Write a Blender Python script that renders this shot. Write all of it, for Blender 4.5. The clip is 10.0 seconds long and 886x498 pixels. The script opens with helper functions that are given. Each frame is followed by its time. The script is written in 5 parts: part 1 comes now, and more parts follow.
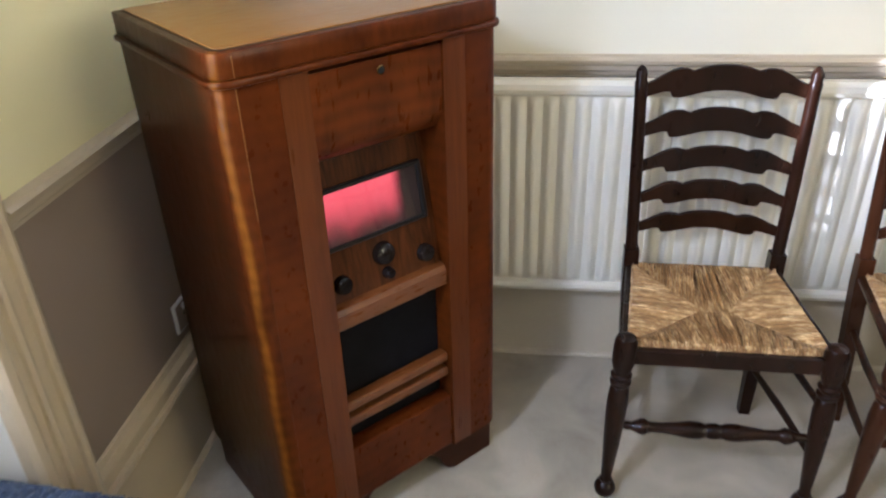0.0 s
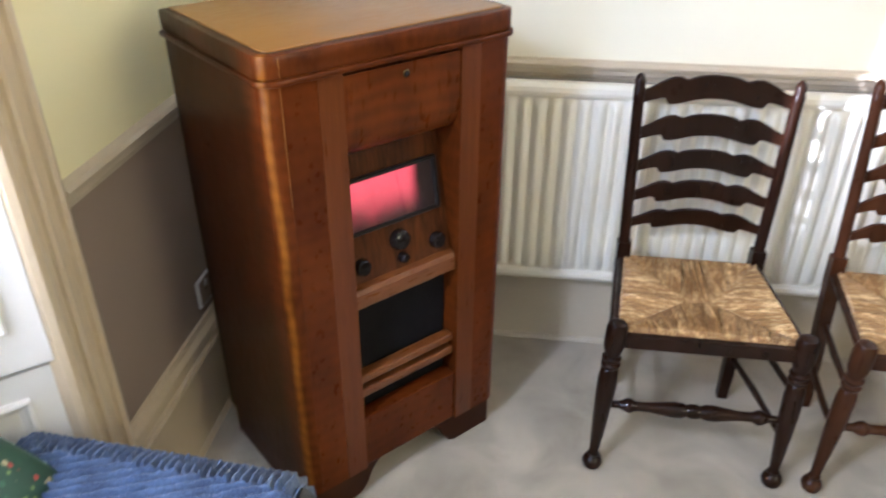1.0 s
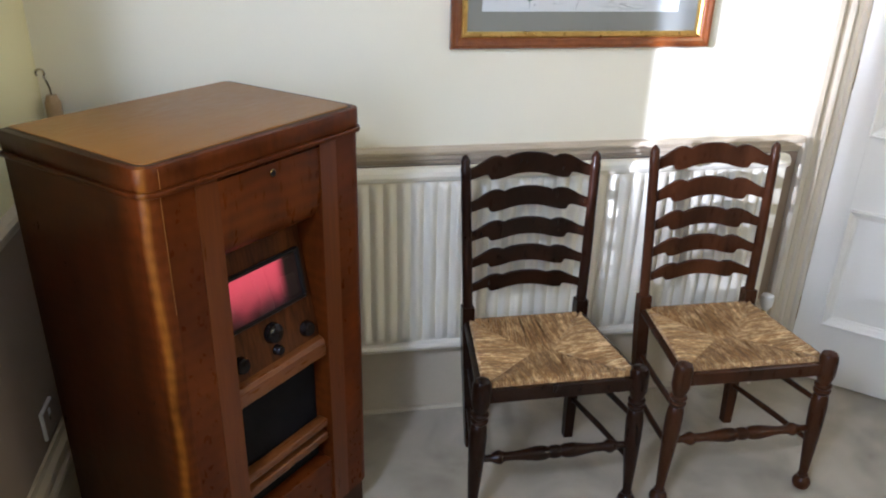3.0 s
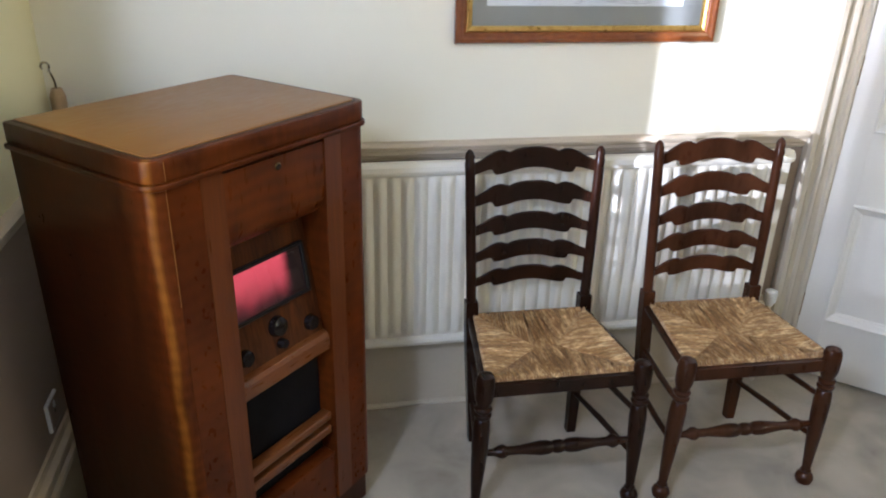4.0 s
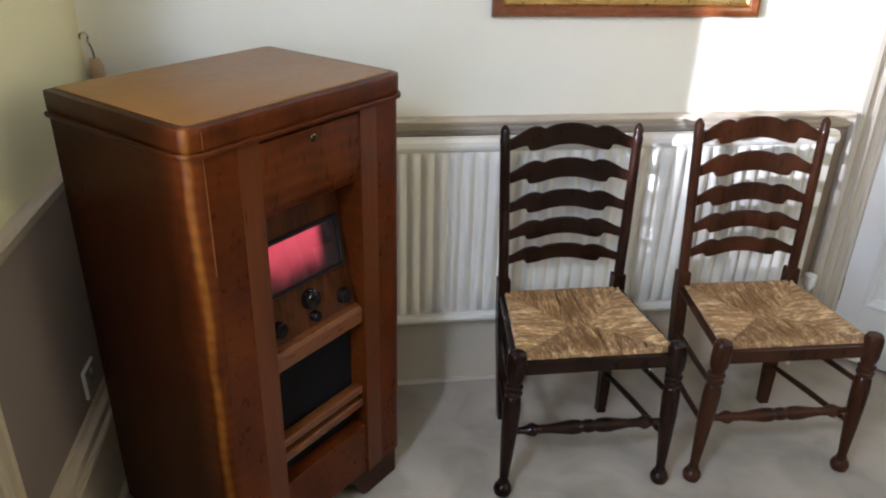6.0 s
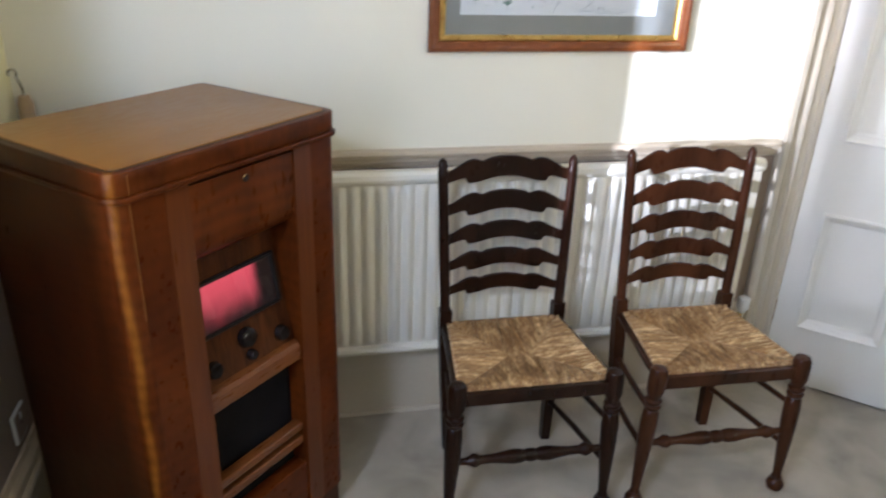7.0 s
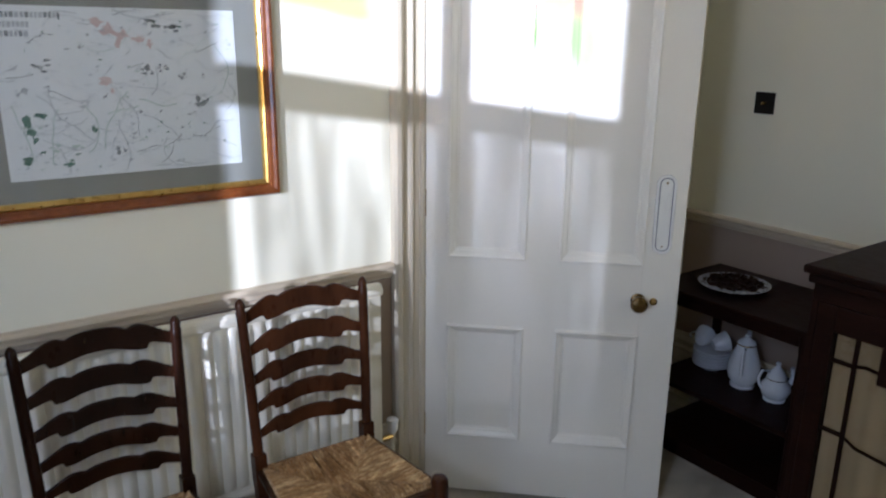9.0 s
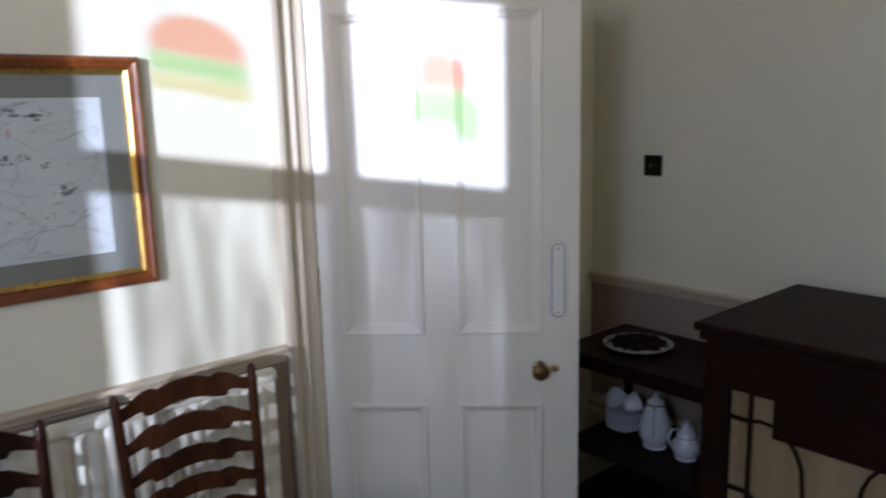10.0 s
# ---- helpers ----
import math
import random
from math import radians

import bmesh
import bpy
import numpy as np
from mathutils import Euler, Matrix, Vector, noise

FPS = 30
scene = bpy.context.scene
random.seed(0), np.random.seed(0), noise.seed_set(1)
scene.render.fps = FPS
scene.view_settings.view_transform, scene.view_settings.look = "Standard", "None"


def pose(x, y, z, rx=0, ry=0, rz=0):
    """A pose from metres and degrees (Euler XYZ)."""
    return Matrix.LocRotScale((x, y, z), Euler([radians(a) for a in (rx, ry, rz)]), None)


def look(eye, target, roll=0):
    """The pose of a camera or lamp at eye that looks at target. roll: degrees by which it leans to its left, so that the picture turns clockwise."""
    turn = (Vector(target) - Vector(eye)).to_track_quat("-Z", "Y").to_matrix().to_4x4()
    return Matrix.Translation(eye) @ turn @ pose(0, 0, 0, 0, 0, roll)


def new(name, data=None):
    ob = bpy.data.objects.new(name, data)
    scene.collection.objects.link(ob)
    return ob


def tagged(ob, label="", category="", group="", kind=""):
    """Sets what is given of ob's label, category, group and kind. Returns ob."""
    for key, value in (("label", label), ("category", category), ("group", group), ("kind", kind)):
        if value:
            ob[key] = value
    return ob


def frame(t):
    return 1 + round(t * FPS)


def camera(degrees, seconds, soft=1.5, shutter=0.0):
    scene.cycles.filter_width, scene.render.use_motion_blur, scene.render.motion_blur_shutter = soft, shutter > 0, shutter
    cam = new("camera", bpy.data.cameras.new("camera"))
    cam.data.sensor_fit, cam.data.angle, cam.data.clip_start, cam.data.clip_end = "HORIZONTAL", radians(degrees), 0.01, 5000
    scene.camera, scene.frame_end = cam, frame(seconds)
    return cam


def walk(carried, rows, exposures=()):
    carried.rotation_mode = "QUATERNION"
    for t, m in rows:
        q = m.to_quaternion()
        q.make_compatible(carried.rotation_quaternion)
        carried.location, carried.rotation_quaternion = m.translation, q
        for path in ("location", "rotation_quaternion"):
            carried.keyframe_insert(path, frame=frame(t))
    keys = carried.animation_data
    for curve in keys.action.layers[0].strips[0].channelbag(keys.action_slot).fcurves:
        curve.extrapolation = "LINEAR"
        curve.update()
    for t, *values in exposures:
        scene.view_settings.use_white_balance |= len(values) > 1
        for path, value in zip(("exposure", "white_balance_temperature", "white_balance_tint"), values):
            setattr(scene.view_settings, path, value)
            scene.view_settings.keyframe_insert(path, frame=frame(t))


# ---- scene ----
# ---- camera ----
cam = camera(61.1, 10.0, 2.0, 0.5)
PATH = [
    (0, (-0.24, -2.053, 1.553), (-0.484, -0.334, 0.56), -2.0),
    (0.5, (-0.22, -2.173, 1.619), (-0.493, -0.499, 0.56), -1.3),
    (0.7, (-0.235, -2.182, 1.622), (-0.569, -0.516, 0.573), -2.6),
    (1, (-0.279, -2.188, 1.633), (-0.486, -0.484, 0.608), 0.4),
    (1.2, (-0.355, -2.160, 1.632), (-0.419, -0.383, 0.628), 0.7),
    (1.5, (-0.386, -2.181, 1.656), (-0.259, -0.409, 0.738), 2.1),
    (2, (-0.439, -2.22, 1.669), (-0.154, -0.424, 0.837), 2.3),
    (2.5, (-0.463, -2.255, 1.671), (-0.104, -0.48, 0.822), 1.4),
    (3, (-0.478, -2.286, 1.677), (-0.12, -0.498, 0.856), 1.4),
    (4.5, (-0.487, -2.288, 1.662), (-0.149, -0.511, 0.809), 1.7),
    (5, (-0.496, -2.26, 1.649), (-0.209, -0.487, 0.769), 1.8),
    (5.5, (-0.498, -2.27, 1.651), (-0.227, -0.495, 0.77), 1.5),
    (7, (-0.449, -2.283, 1.695), (-0.056, -0.505, 0.867), 2.1),
    (7.2, (-0.425, -2.285, 1.712), (0.115, -0.522, 0.942), 2.0),
    (7.5, (-0.417, -2.263, 1.715), (0.338, -0.568, 0.969), 2.1),
    (7.7, (-0.390, -2.245, 1.732), (0.446, -0.578, 0.975), 2.5),
    (8, (-0.352, -2.25, 1.733), (0.55, -0.618, 1.01), 1.8),
    (8.2, (-0.295, -2.245, 1.755), (0.649, -0.610, 1.052), 1.1),
    (8.5, (-0.215, -2.285, 1.750), (0.813, -0.691, 1.139), -0.2),
    (8.7, (-0.165, -2.282, 1.768), (0.918, -0.699, 1.188), 0.1),
    (9, (-0.118, -2.265, 1.790), (0.995, -0.696, 1.244), 0.6),
    (9.2, (-0.085, -2.277, 1.783), (1.034, -0.691, 1.275), -0.5),
    (9.5, (-0.035, -2.298, 1.776), (1.091, -0.707, 1.326), -1.7),
    (9.7, (-0.012, -2.300, 1.786), (1.179, -0.723, 1.378), -1.7),
    (10, (0.026, -2.318, 1.796), (1.301, -0.821, 1.430), -1.5),
]
EXPOSURES = [(0, 2.12, 5200, 27), (0.5, 2.38, 5200, 27), (1, 2.38, 5200, 27), (1.8, 2.1, 5150, 27), (2.5, 1.68, 5150, 25), (5.5, 1.66, 5150, 26), (7, 1.62, 5150, 25), (7.5, 1.22, 5050, 24), (8, 1.02, 5100, 24), (8.5, 0.94, 5100, 24), (9, 0.72, 5100, 24), (10, 0.33, 5100, 25)]
walk(cam, [(t, look(eye, target, roll)) for t, eye, target, roll in PATH], EXPOSURES)

# ---- light ----
SUN = Vector((0.832, 0.555, -0.13)).normalized()  # the way the sunlight goes
world = bpy.data.worlds.new("world")
scene.world = world
world.use_nodes = True
sky = world.node_tree.nodes.new("ShaderNodeTexSky")
sky.sky_type, sky.sun_disc = "NISHITA", False
sky.sun_elevation = math.asin(-SUN.z)
sky.sun_rotation = math.atan2(-SUN.x, -SUN.y)
world.node_tree.nodes["Background"].inputs["Strength"].default_value = 0.12
world.node_tree.links.new(sky.outputs[0], world.node_tree.nodes["Background"].inputs["Color"])
sun = new("sun", bpy.data.lights.new("sun", "SUN"))
sun.data.energy, sun.data.angle, sun.data.color = 5.0, radians(0.65), (1.0, 0.96, 0.90)
sun.matrix_world = look((-6, -5, 3), Vector((-6, -5, 3)) + SUN)
skylight = new("window_skylight", bpy.data.lights.new("window_skylight", "AREA"))
skylight.data.shape, skylight.data.size, skylight.data.size_y = "RECTANGLE", 0.65, 1.1
skylight.data.energy, skylight.data.color = 3.3, (0.52, 0.77, 1.0)
skylight.matrix_world = look((-1.28, -2.42, 1.52), (0, -1.85, 1.25))
aureole = new("upper_light_sky", bpy.data.lights.new("upper_light_sky", "AREA"))
aureole.data.shape, aureole.data.size, aureole.data.size_y = "RECTANGLE", 0.32, 0.34
aureole.data.energy, aureole.data.color = 10.5, (0.92, 0.98, 1.0)
aureole.matrix_world = look((-1.40, -2.50, 2.45), (2.07, -0.657, 2.10))
# warm fill lamp, added at a window that is never in view
backlight = new("back_window_fill", bpy.data.lights.new("back_window_fill", "AREA"))
backlight.data.shape, backlight.data.size, backlight.data.size_y = "RECTANGLE", 1.2, 1.5
backlight.data.energy, backlight.data.color = 10.5, (1.0, 0.85, 0.41)
backlight.matrix_world = look((3.00, -3.05, 1.85), (-1.0, -1.1, 1.30))

# ---- materials ----
def mat(name, c1, c2, scale=6.0, stretch=(1, 1, 1), rough=0.5, fine=60.0, fine_amt=0.25, bump=0.05, coat=0.0,
        metal=0.0, c3=None, spec=0.5, per_object=0.0, sheen=0.0, distort=0.6, rough_var=0.1, figure=0.0, sap=None):
    m = bpy.data.materials.new(name)
    m.use_nodes = True
    nt = m.node_tree
    N, L = nt.nodes, nt.links
    b = N["Principled BSDF"]
    tc = N.new("ShaderNodeTexCoord")
    mp = N.new("ShaderNodeMapping")
    mp.inputs["Scale"].default_value = stretch
    L.new(tc.outputs["Object"], mp.inputs["Vector"])
    big = N.new("ShaderNodeTexNoise")
    big.inputs["Scale"].default_value, big.inputs["Detail"].default_value = scale, 5
    big.inputs["Distortion"].default_value = distort
    L.new(mp.outputs[0], big.inputs["Vector"])
    small = N.new("ShaderNodeTexNoise")
    small.inputs["Scale"].default_value, small.inputs["Detail"].default_value = fine, 4
    L.new(mp.outputs[0], small.inputs["Vector"])
    mixf = N.new("ShaderNodeMix")
    mixf.inputs["Factor"].default_value = fine_amt
    L.new(big.outputs["Fac"], mixf.inputs["A"])
    L.new(small.outputs["Fac"], mixf.inputs["B"])
    tone = mixf.outputs["Result"]
    if figure:
        wave = N.new("ShaderNodeTexWave")
        wave.bands_direction = "Z"
        wave.inputs["Scale"].default_value, wave.inputs["Distortion"].default_value = 9.0, 6.0
        wave.inputs["Detail"].default_value, wave.inputs["Detail Scale"].default_value = 3.0, 0.7
        L.new(tc.outputs["Object"], wave.inputs["Vector"])
        fig = N.new("ShaderNodeMix")
        fig.inputs["Factor"].default_value = figure
        L.new(tone, fig.inputs["A"])
        L.new(wave.outputs["Fac"], fig.inputs["B"])
        tone = fig.outputs["Result"]
    ramp = N.new("ShaderNodeValToRGB")
    e = ramp.color_ramp.elements
    e[0].position, e[1].position = 0.33, 0.67
    e[0].color, e[1].color = (*c1, 1), (*c2, 1)
    if c3:
        k = e.new(0.5)
        k.color = (*c3, 1)
    L.new(tone, ramp.inputs["Fac"])
    out = ramp.outputs["Color"]
    if per_object:
        info = N.new("ShaderNodeObjectInfo")
        geo = N.new("ShaderNodeNewGeometry")
        add = N.new("ShaderNodeMath")
        add.operation = "ADD"
        L.new(info.outputs["Random"], add.inputs[0])
        L.new(geo.outputs["Random Per Island"], add.inputs[1])
        mr = N.new("ShaderNodeMapRange")
        mr.inputs["From Max"].default_value = 2.0
        mr.inputs["To Min"].default_value, mr.inputs["To Max"].default_value = 1 - per_object, 1 + per_object
        L.new(add.outputs[0], mr.inputs["Value"])
        hsv = N.new("ShaderNodeHueSaturation")
        L.new(mr.outputs[0], hsv.inputs["Value"])
        L.new(out, hsv.inputs["Color"])
        out = hsv.outputs["Color"]
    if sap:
        # the side's shade put into its colour; a pale sapwood streak at the corner
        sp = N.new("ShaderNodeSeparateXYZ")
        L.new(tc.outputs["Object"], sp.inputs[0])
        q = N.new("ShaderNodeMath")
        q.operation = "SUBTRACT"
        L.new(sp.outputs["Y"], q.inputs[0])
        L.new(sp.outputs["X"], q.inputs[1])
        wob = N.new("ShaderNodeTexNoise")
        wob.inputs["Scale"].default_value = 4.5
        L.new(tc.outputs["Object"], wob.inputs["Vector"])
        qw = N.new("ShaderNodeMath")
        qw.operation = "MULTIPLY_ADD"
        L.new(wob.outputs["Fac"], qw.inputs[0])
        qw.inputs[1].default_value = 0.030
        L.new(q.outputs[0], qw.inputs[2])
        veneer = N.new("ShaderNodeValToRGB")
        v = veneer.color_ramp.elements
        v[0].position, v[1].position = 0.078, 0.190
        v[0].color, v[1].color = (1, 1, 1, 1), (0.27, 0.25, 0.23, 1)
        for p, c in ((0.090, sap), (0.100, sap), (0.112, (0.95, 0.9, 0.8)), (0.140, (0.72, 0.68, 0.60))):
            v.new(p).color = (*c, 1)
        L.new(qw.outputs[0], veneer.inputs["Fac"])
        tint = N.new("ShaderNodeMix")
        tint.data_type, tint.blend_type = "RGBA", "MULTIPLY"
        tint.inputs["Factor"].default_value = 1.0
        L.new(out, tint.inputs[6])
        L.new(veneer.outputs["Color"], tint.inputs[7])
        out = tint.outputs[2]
    L.new(out, b.inputs["Base Color"])
    rr = N.new("ShaderNodeMapRange")
    rr.inputs["To Min"].default_value, rr.inputs["To Max"].default_value = max(0.02, rough - rough_var), rough + rough_var
    L.new(small.outputs["Fac"], rr.inputs["Value"])
    L.new(rr.outputs[0], b.inputs["Roughness"])
    b.inputs["Metallic"].default_value = metal
    b.inputs["Coat Weight"].default_value = coat
    b.inputs["Coat Roughness"].default_value = 0.09
    b.inputs["Specular IOR Level"].default_value = spec
    b.inputs["Sheen Weight"].default_value = sheen
    if bump:
        bp = N.new("ShaderNodeBump")
        bp.inputs["Strength"].default_value = bump
        bp.inputs["Distance"].default_value = 0.01
        L.new(mixf.outputs["Result"], bp.inputs["Height"])
        L.new(bp.outputs[0], b.inputs["Normal"])
    return m


def clear(name, color, gloss=0.06, rough=0.02):
    m = bpy.data.materials.new(name)
    m.use_nodes = True
    N, L = m.node_tree.nodes, m.node_tree.links
    N.remove(N["Principled BSDF"])
    t = N.new("ShaderNodeBsdfTransparent")
    t.inputs["Color"].default_value = (*color, 1)
    g = N.new("ShaderNodeBsdfGlossy")
    g.inputs["Roughness"].default_value = rough
    mx = N.new("ShaderNodeMixShader")
    mx.inputs[0].default_value = gloss
    L.new(t.outputs[0], mx.inputs[1])
    L.new(g.outputs[0], mx.inputs[2])
    L.new(mx.outputs[0], N["Material Output"].inputs["Surface"])
    return m


WALL = mat("cream_emulsion", (0.785, 0.75, 0.60), (0.825, 0.79, 0.645), 1.2, rough=0.75, fine=180, fine_amt=0.2, bump=0.06)
# the cream of WALL with the yellow light on the west wall put in
WARMLIT = mat("warm_lit_emulsion", (0.79, 0.722, 0.415), (0.83, 0.762, 0.465), 1.2, rough=0.75, fine=180, fine_amt=0.2, bump=0.06)
DADO = mat("taupe_lincrusta", (0.285, 0.216, 0.165), (0.33, 0.252, 0.196), 2.0, rough=0.6, fine=220, fine_amt=0.3, bump=0.15)
# same trim paint as PALEBEIGE, yellow light by the window put in
LITBEIGE = mat("warm_lit_beige_paint", (0.56, 0.452, 0.290), (0.62, 0.508, 0.336), 3.0, rough=0.35, fine=90, bump=0.03)
PALEBEIGE = mat("pale_beige_gloss_paint", (0.52, 0.458, 0.345), (0.58, 0.515, 0.395), 3.0, rough=0.35, fine=90, bump=0.03)
RAILPAINT = mat("tan_rail_paint", (0.50, 0.42, 0.30), (0.56, 0.47, 0.35), 3.0, rough=0.4, fine=90, bump=0.03)
WHITE = mat("white_gloss_paint", (0.76, 0.737, 0.672), (0.80, 0.777, 0.712), 2.5, rough=0.32, fine=70, bump=0.04)
RADWHITE = mat("radiator_enamel", (0.765, 0.722, 0.605), (0.805, 0.765, 0.65), 2.0, rough=0.34, fine=60, bump=0.02)
CEIL = mat("white_ceiling", (0.78, 0.77, 0.74), (0.82, 0.81, 0.78), 1.5, rough=0.85, fine=150, bump=0.05)
CARPET = mat("wool_carpet", (0.263, 0.228, 0.165), (0.594, 0.523, 0.398), 4.5, rough=0.95, fine=330, fine_amt=0.42, bump=0.9, spec=0.1, sheen=0.3, rough_var=0.03)
WALNUT = mat("walnut_veneer_shaded_side", (0.0414, 0.00792, 0.000978), (0.109, 0.0243, 0.00275), 4.5, (1.8, 1.8, 0.7), 0.32, 38, 0.34, 0.06, 0.08, distort=1.0, spec=0.10, figure=0.07, sap=(2.1, 3.3, 2.4))
WALNUTB = mat("straight_walnut_band", (0.0721, 0.0162, 0.00189), (0.119, 0.0298, 0.00348), 6.0, (4, 4, 0.25), 0.32, 40, 0.4, 0.0, 0.2, spec=0.25)
WALNUTL = mat("light_walnut_slat", (0.105, 0.031, 0.00578), (0.155, 0.051, 0.0106), 7.0, (0.4, 3, 3), 0.30, 50, 0.4, 0.03, 0.4, spec=0.3)
LIDTOP = mat("paler_walnut_top", (0.206, 0.083, 0.0103), (0.253, 0.109, 0.0151), 4.0, (0.5, 2.0, 1), 0.40, 60, 0.4, 0.0, 0.15, spec=0.3)
EBON = mat("dark_plinth", (0.020, 0.0060, 0.0022), (0.046, 0.0140, 0.0046), 8, rough=0.4, bump=0.05, spec=0.12)
CLOTH = mat("grille_cloth", (0.005, 0.0046, 0.0054), (0.013, 0.0118, 0.0125), 25, rough=0.9, fine=700, fine_amt=0.6, bump=0.5, spec=0.1)
BAKE = mat("brown_bakelite", (0.007, 0.0045, 0.004), (0.014, 0.009, 0.007), 8, rough=0.16, bump=0.0, coat=0.0, spec=0.25)
BLACK = mat("black_metal", (0.007, 0.006, 0.006), (0.013, 0.012, 0.011), 8, rough=0.4, spec=0.2)
OAK = mat("dark_oak", (0.0075, 0.0026, 0.0013), (0.020, 0.0066, 0.0030), 9, (1, 1, 0.3), 0.30, 60, 0.25, 0.015, 0.34, per_object=0.25, spec=0.07)
# OAK made lighter: the sun on the second chair is put into it
SUNLITOAK = mat("sunlit_oak", (0.0203, 0.00696, 0.0028), (0.0595, 0.0196, 0.00728), 9, (1, 1, 0.3), 0.30, 60, 0.25, 0.015, 0.34, per_object=0.25, spec=0.07)
# the palest tone puts glints on the cords into the colour
RUSH = mat("woven_rush", (0.14, 0.066, 0.020), (0.74, 0.53, 0.27), 62, (1, 0.22, 1), 0.34, 230, 0.45, 0.3, per_object=0.28, c3=(0.30, 0.165, 0.058))
# lighter than RUSH: the sheen of the side fields is in the colour
RUSHSIDE = mat("woven_rush_crosswise", (0.17, 0.083, 0.026), (0.80, 0.60, 0.32), 62, (0.22, 1, 1), 0.34, 230, 0.45, 0.3, per_object=0.28, c3=(0.35, 0.20, 0.075))
STEEL = mat("nickel_hook", (0.45, 0.43, 0.40), (0.58, 0.56, 0.52), 10, rough=0.25, metal=1.0, bump=0)
FALL = mat("book_matched_walnut", (0.0447, 0.00854, 0.00104), (0.134, 0.0305, 0.00356), 4.5, (2.2, 1.0, 0.5), 0.30, 40, 0.12, 0.02, 0.10, distort=0.5, spec=0.16, figure=0.10)
ZEBRA = mat("zebra_grained_veneer", (0.020, 0.0048, 0.0014), (0.098, 0.030, 0.0068), 16, (3.0, 1.0, 0.35), 0.32, 60, 0.25, 0.02, 0.2, distort=1.2, spec=0.16)
BURR = mat("burr_walnut_panel", (0.0504, 0.00918, 0.00121), (0.103, 0.022, 0.00241), 6.0, (1.3, 1.3, 0.8), 0.30, 46, 0.12, 0.02, 0.10, distort=0.45, spec=0.10, figure=0.05)
BRASS = mat("aged_brass", (0.40, 0.27, 0.10), (0.55, 0.40, 0.17), 12, rough=0.25, bump=0.02, metal=1.0)
BRONZE = mat("dark_bronze", (0.13, 0.085, 0.035), (0.22, 0.15, 0.065), 12, rough=0.2, bump=0.0, metal=1.0)
PORC = mat("white_porcelain", (0.62, 0.64, 0.69), (0.68, 0.70, 0.74), 6, rough=0.12, bump=0, coat=0.6)
WHITEPORC = mat("bright_white_porcelain", (0.80, 0.80, 0.80), (0.85, 0.85, 0.85), 6, rough=0.12, bump=0, coat=0.5)
# white china of the dish, its shade put in as mottled grey
DISHPORC = mat("shaded_china", (0.24, 0.25, 0.29), (0.56, 0.57, 0.60), 40, rough=0.15, bump=0, coat=0.5)
RIMSHADE = mat("rim_shade_line", (0.14, 0.16, 0.22), (0.20, 0.22, 0.30), 6, rough=0.2, bump=0)
MAHOG = mat("mahogany_frame", (0.13, 0.032, 0.006), (0.23, 0.066, 0.013), 8, (1, 1, 1), 0.22, 60, 0.4, 0.0, 0.5)
GOLD = mat("gilt_slip", (0.52, 0.32, 0.08), (0.68, 0.46, 0.13), 20, rough=0.3, metal=0.9, bump=0.03)
MOUNT = mat("grey_green_mount", (0.255, 0.25, 0.225), (0.295, 0.29, 0.265), 12, rough=0.9, fine=300, bump=0.08)
PAPER = mat("map_paper", (0.74, 0.75, 0.765), (0.80, 0.80, 0.81), 7, rough=0.85, fine=80, bump=0.02)
INK = mat("grey_ink", (0.17, 0.18, 0.20), (0.30, 0.31, 0.33), 25, rough=0.8, bump=0)
FAINT = mat("pale_ink", (0.40, 0.42, 0.45), (0.50, 0.51, 0.54), 25, rough=0.8, bump=0)
PALEG = mat("pale_green_ink", (0.42, 0.50, 0.46), (0.50, 0.57, 0.53), 25, rough=0.8, bump=0)
INKG = mat("green_ink", (0.07, 0.15, 0.12), (0.13, 0.23, 0.18), 25, rough=0.8, bump=0)
INKR = mat("pink_ink", (0.60, 0.43, 0.41), (0.67, 0.53, 0.51), 25, rough=0.8, bump=0)
DARKWOOD = mat("dark_mahogany", (0.008, 0.0027, 0.0016), (0.018, 0.0058, 0.0032), 7, (1, 0.4, 1), 0.50, 50, 0.4, 0.02, 0.05, spec=0.09)
LINING = mat("cream_curtain_lining", (0.31, 0.215, 0.105), (0.38, 0.275, 0.145), 5, (4, 4, 0.4), 0.85, 120, 0.3, 0.15)
BLUEWOOL = mat("blue_chenille", (0.008, 0.018, 0.052), (0.090, 0.145, 0.27), 16, rough=0.95, fine=220, fine_amt=0.5, bump=0.7, sheen=0.4)
FRINGE = mat("grey_fringe", (0.07, 0.075, 0.085), (0.14, 0.145, 0.15), 30, rough=0.95, fine=200, bump=0.6)
PLASTIC = mat("white_plastic", (0.74, 0.74, 0.72), (0.79, 0.79, 0.77), 6, rough=0.3, bump=0)
POLE = mat("varnished_pole", (0.36, 0.24, 0.12), (0.46, 0.32, 0.17), 8, (2, 2, 0.4), 0.4, 60, 0.4, 0.03)
GLASS = clear("picture_glass", (0.97, 0.98, 0.98), 0.05)
PANE = clear("window_glass", (0.96, 0.98, 0.97), 0.04)
REDGLASS = clear("red_stained_glass", (0.97, 0.60, 0.50), 0.04)
GREENGLASS = clear("green_stained_glass", (0.66, 0.90, 0.54), 0.04)
YELLOWGLASS = clear("yellow_stained_glass", (0.92, 0.90, 0.62), 0.04)


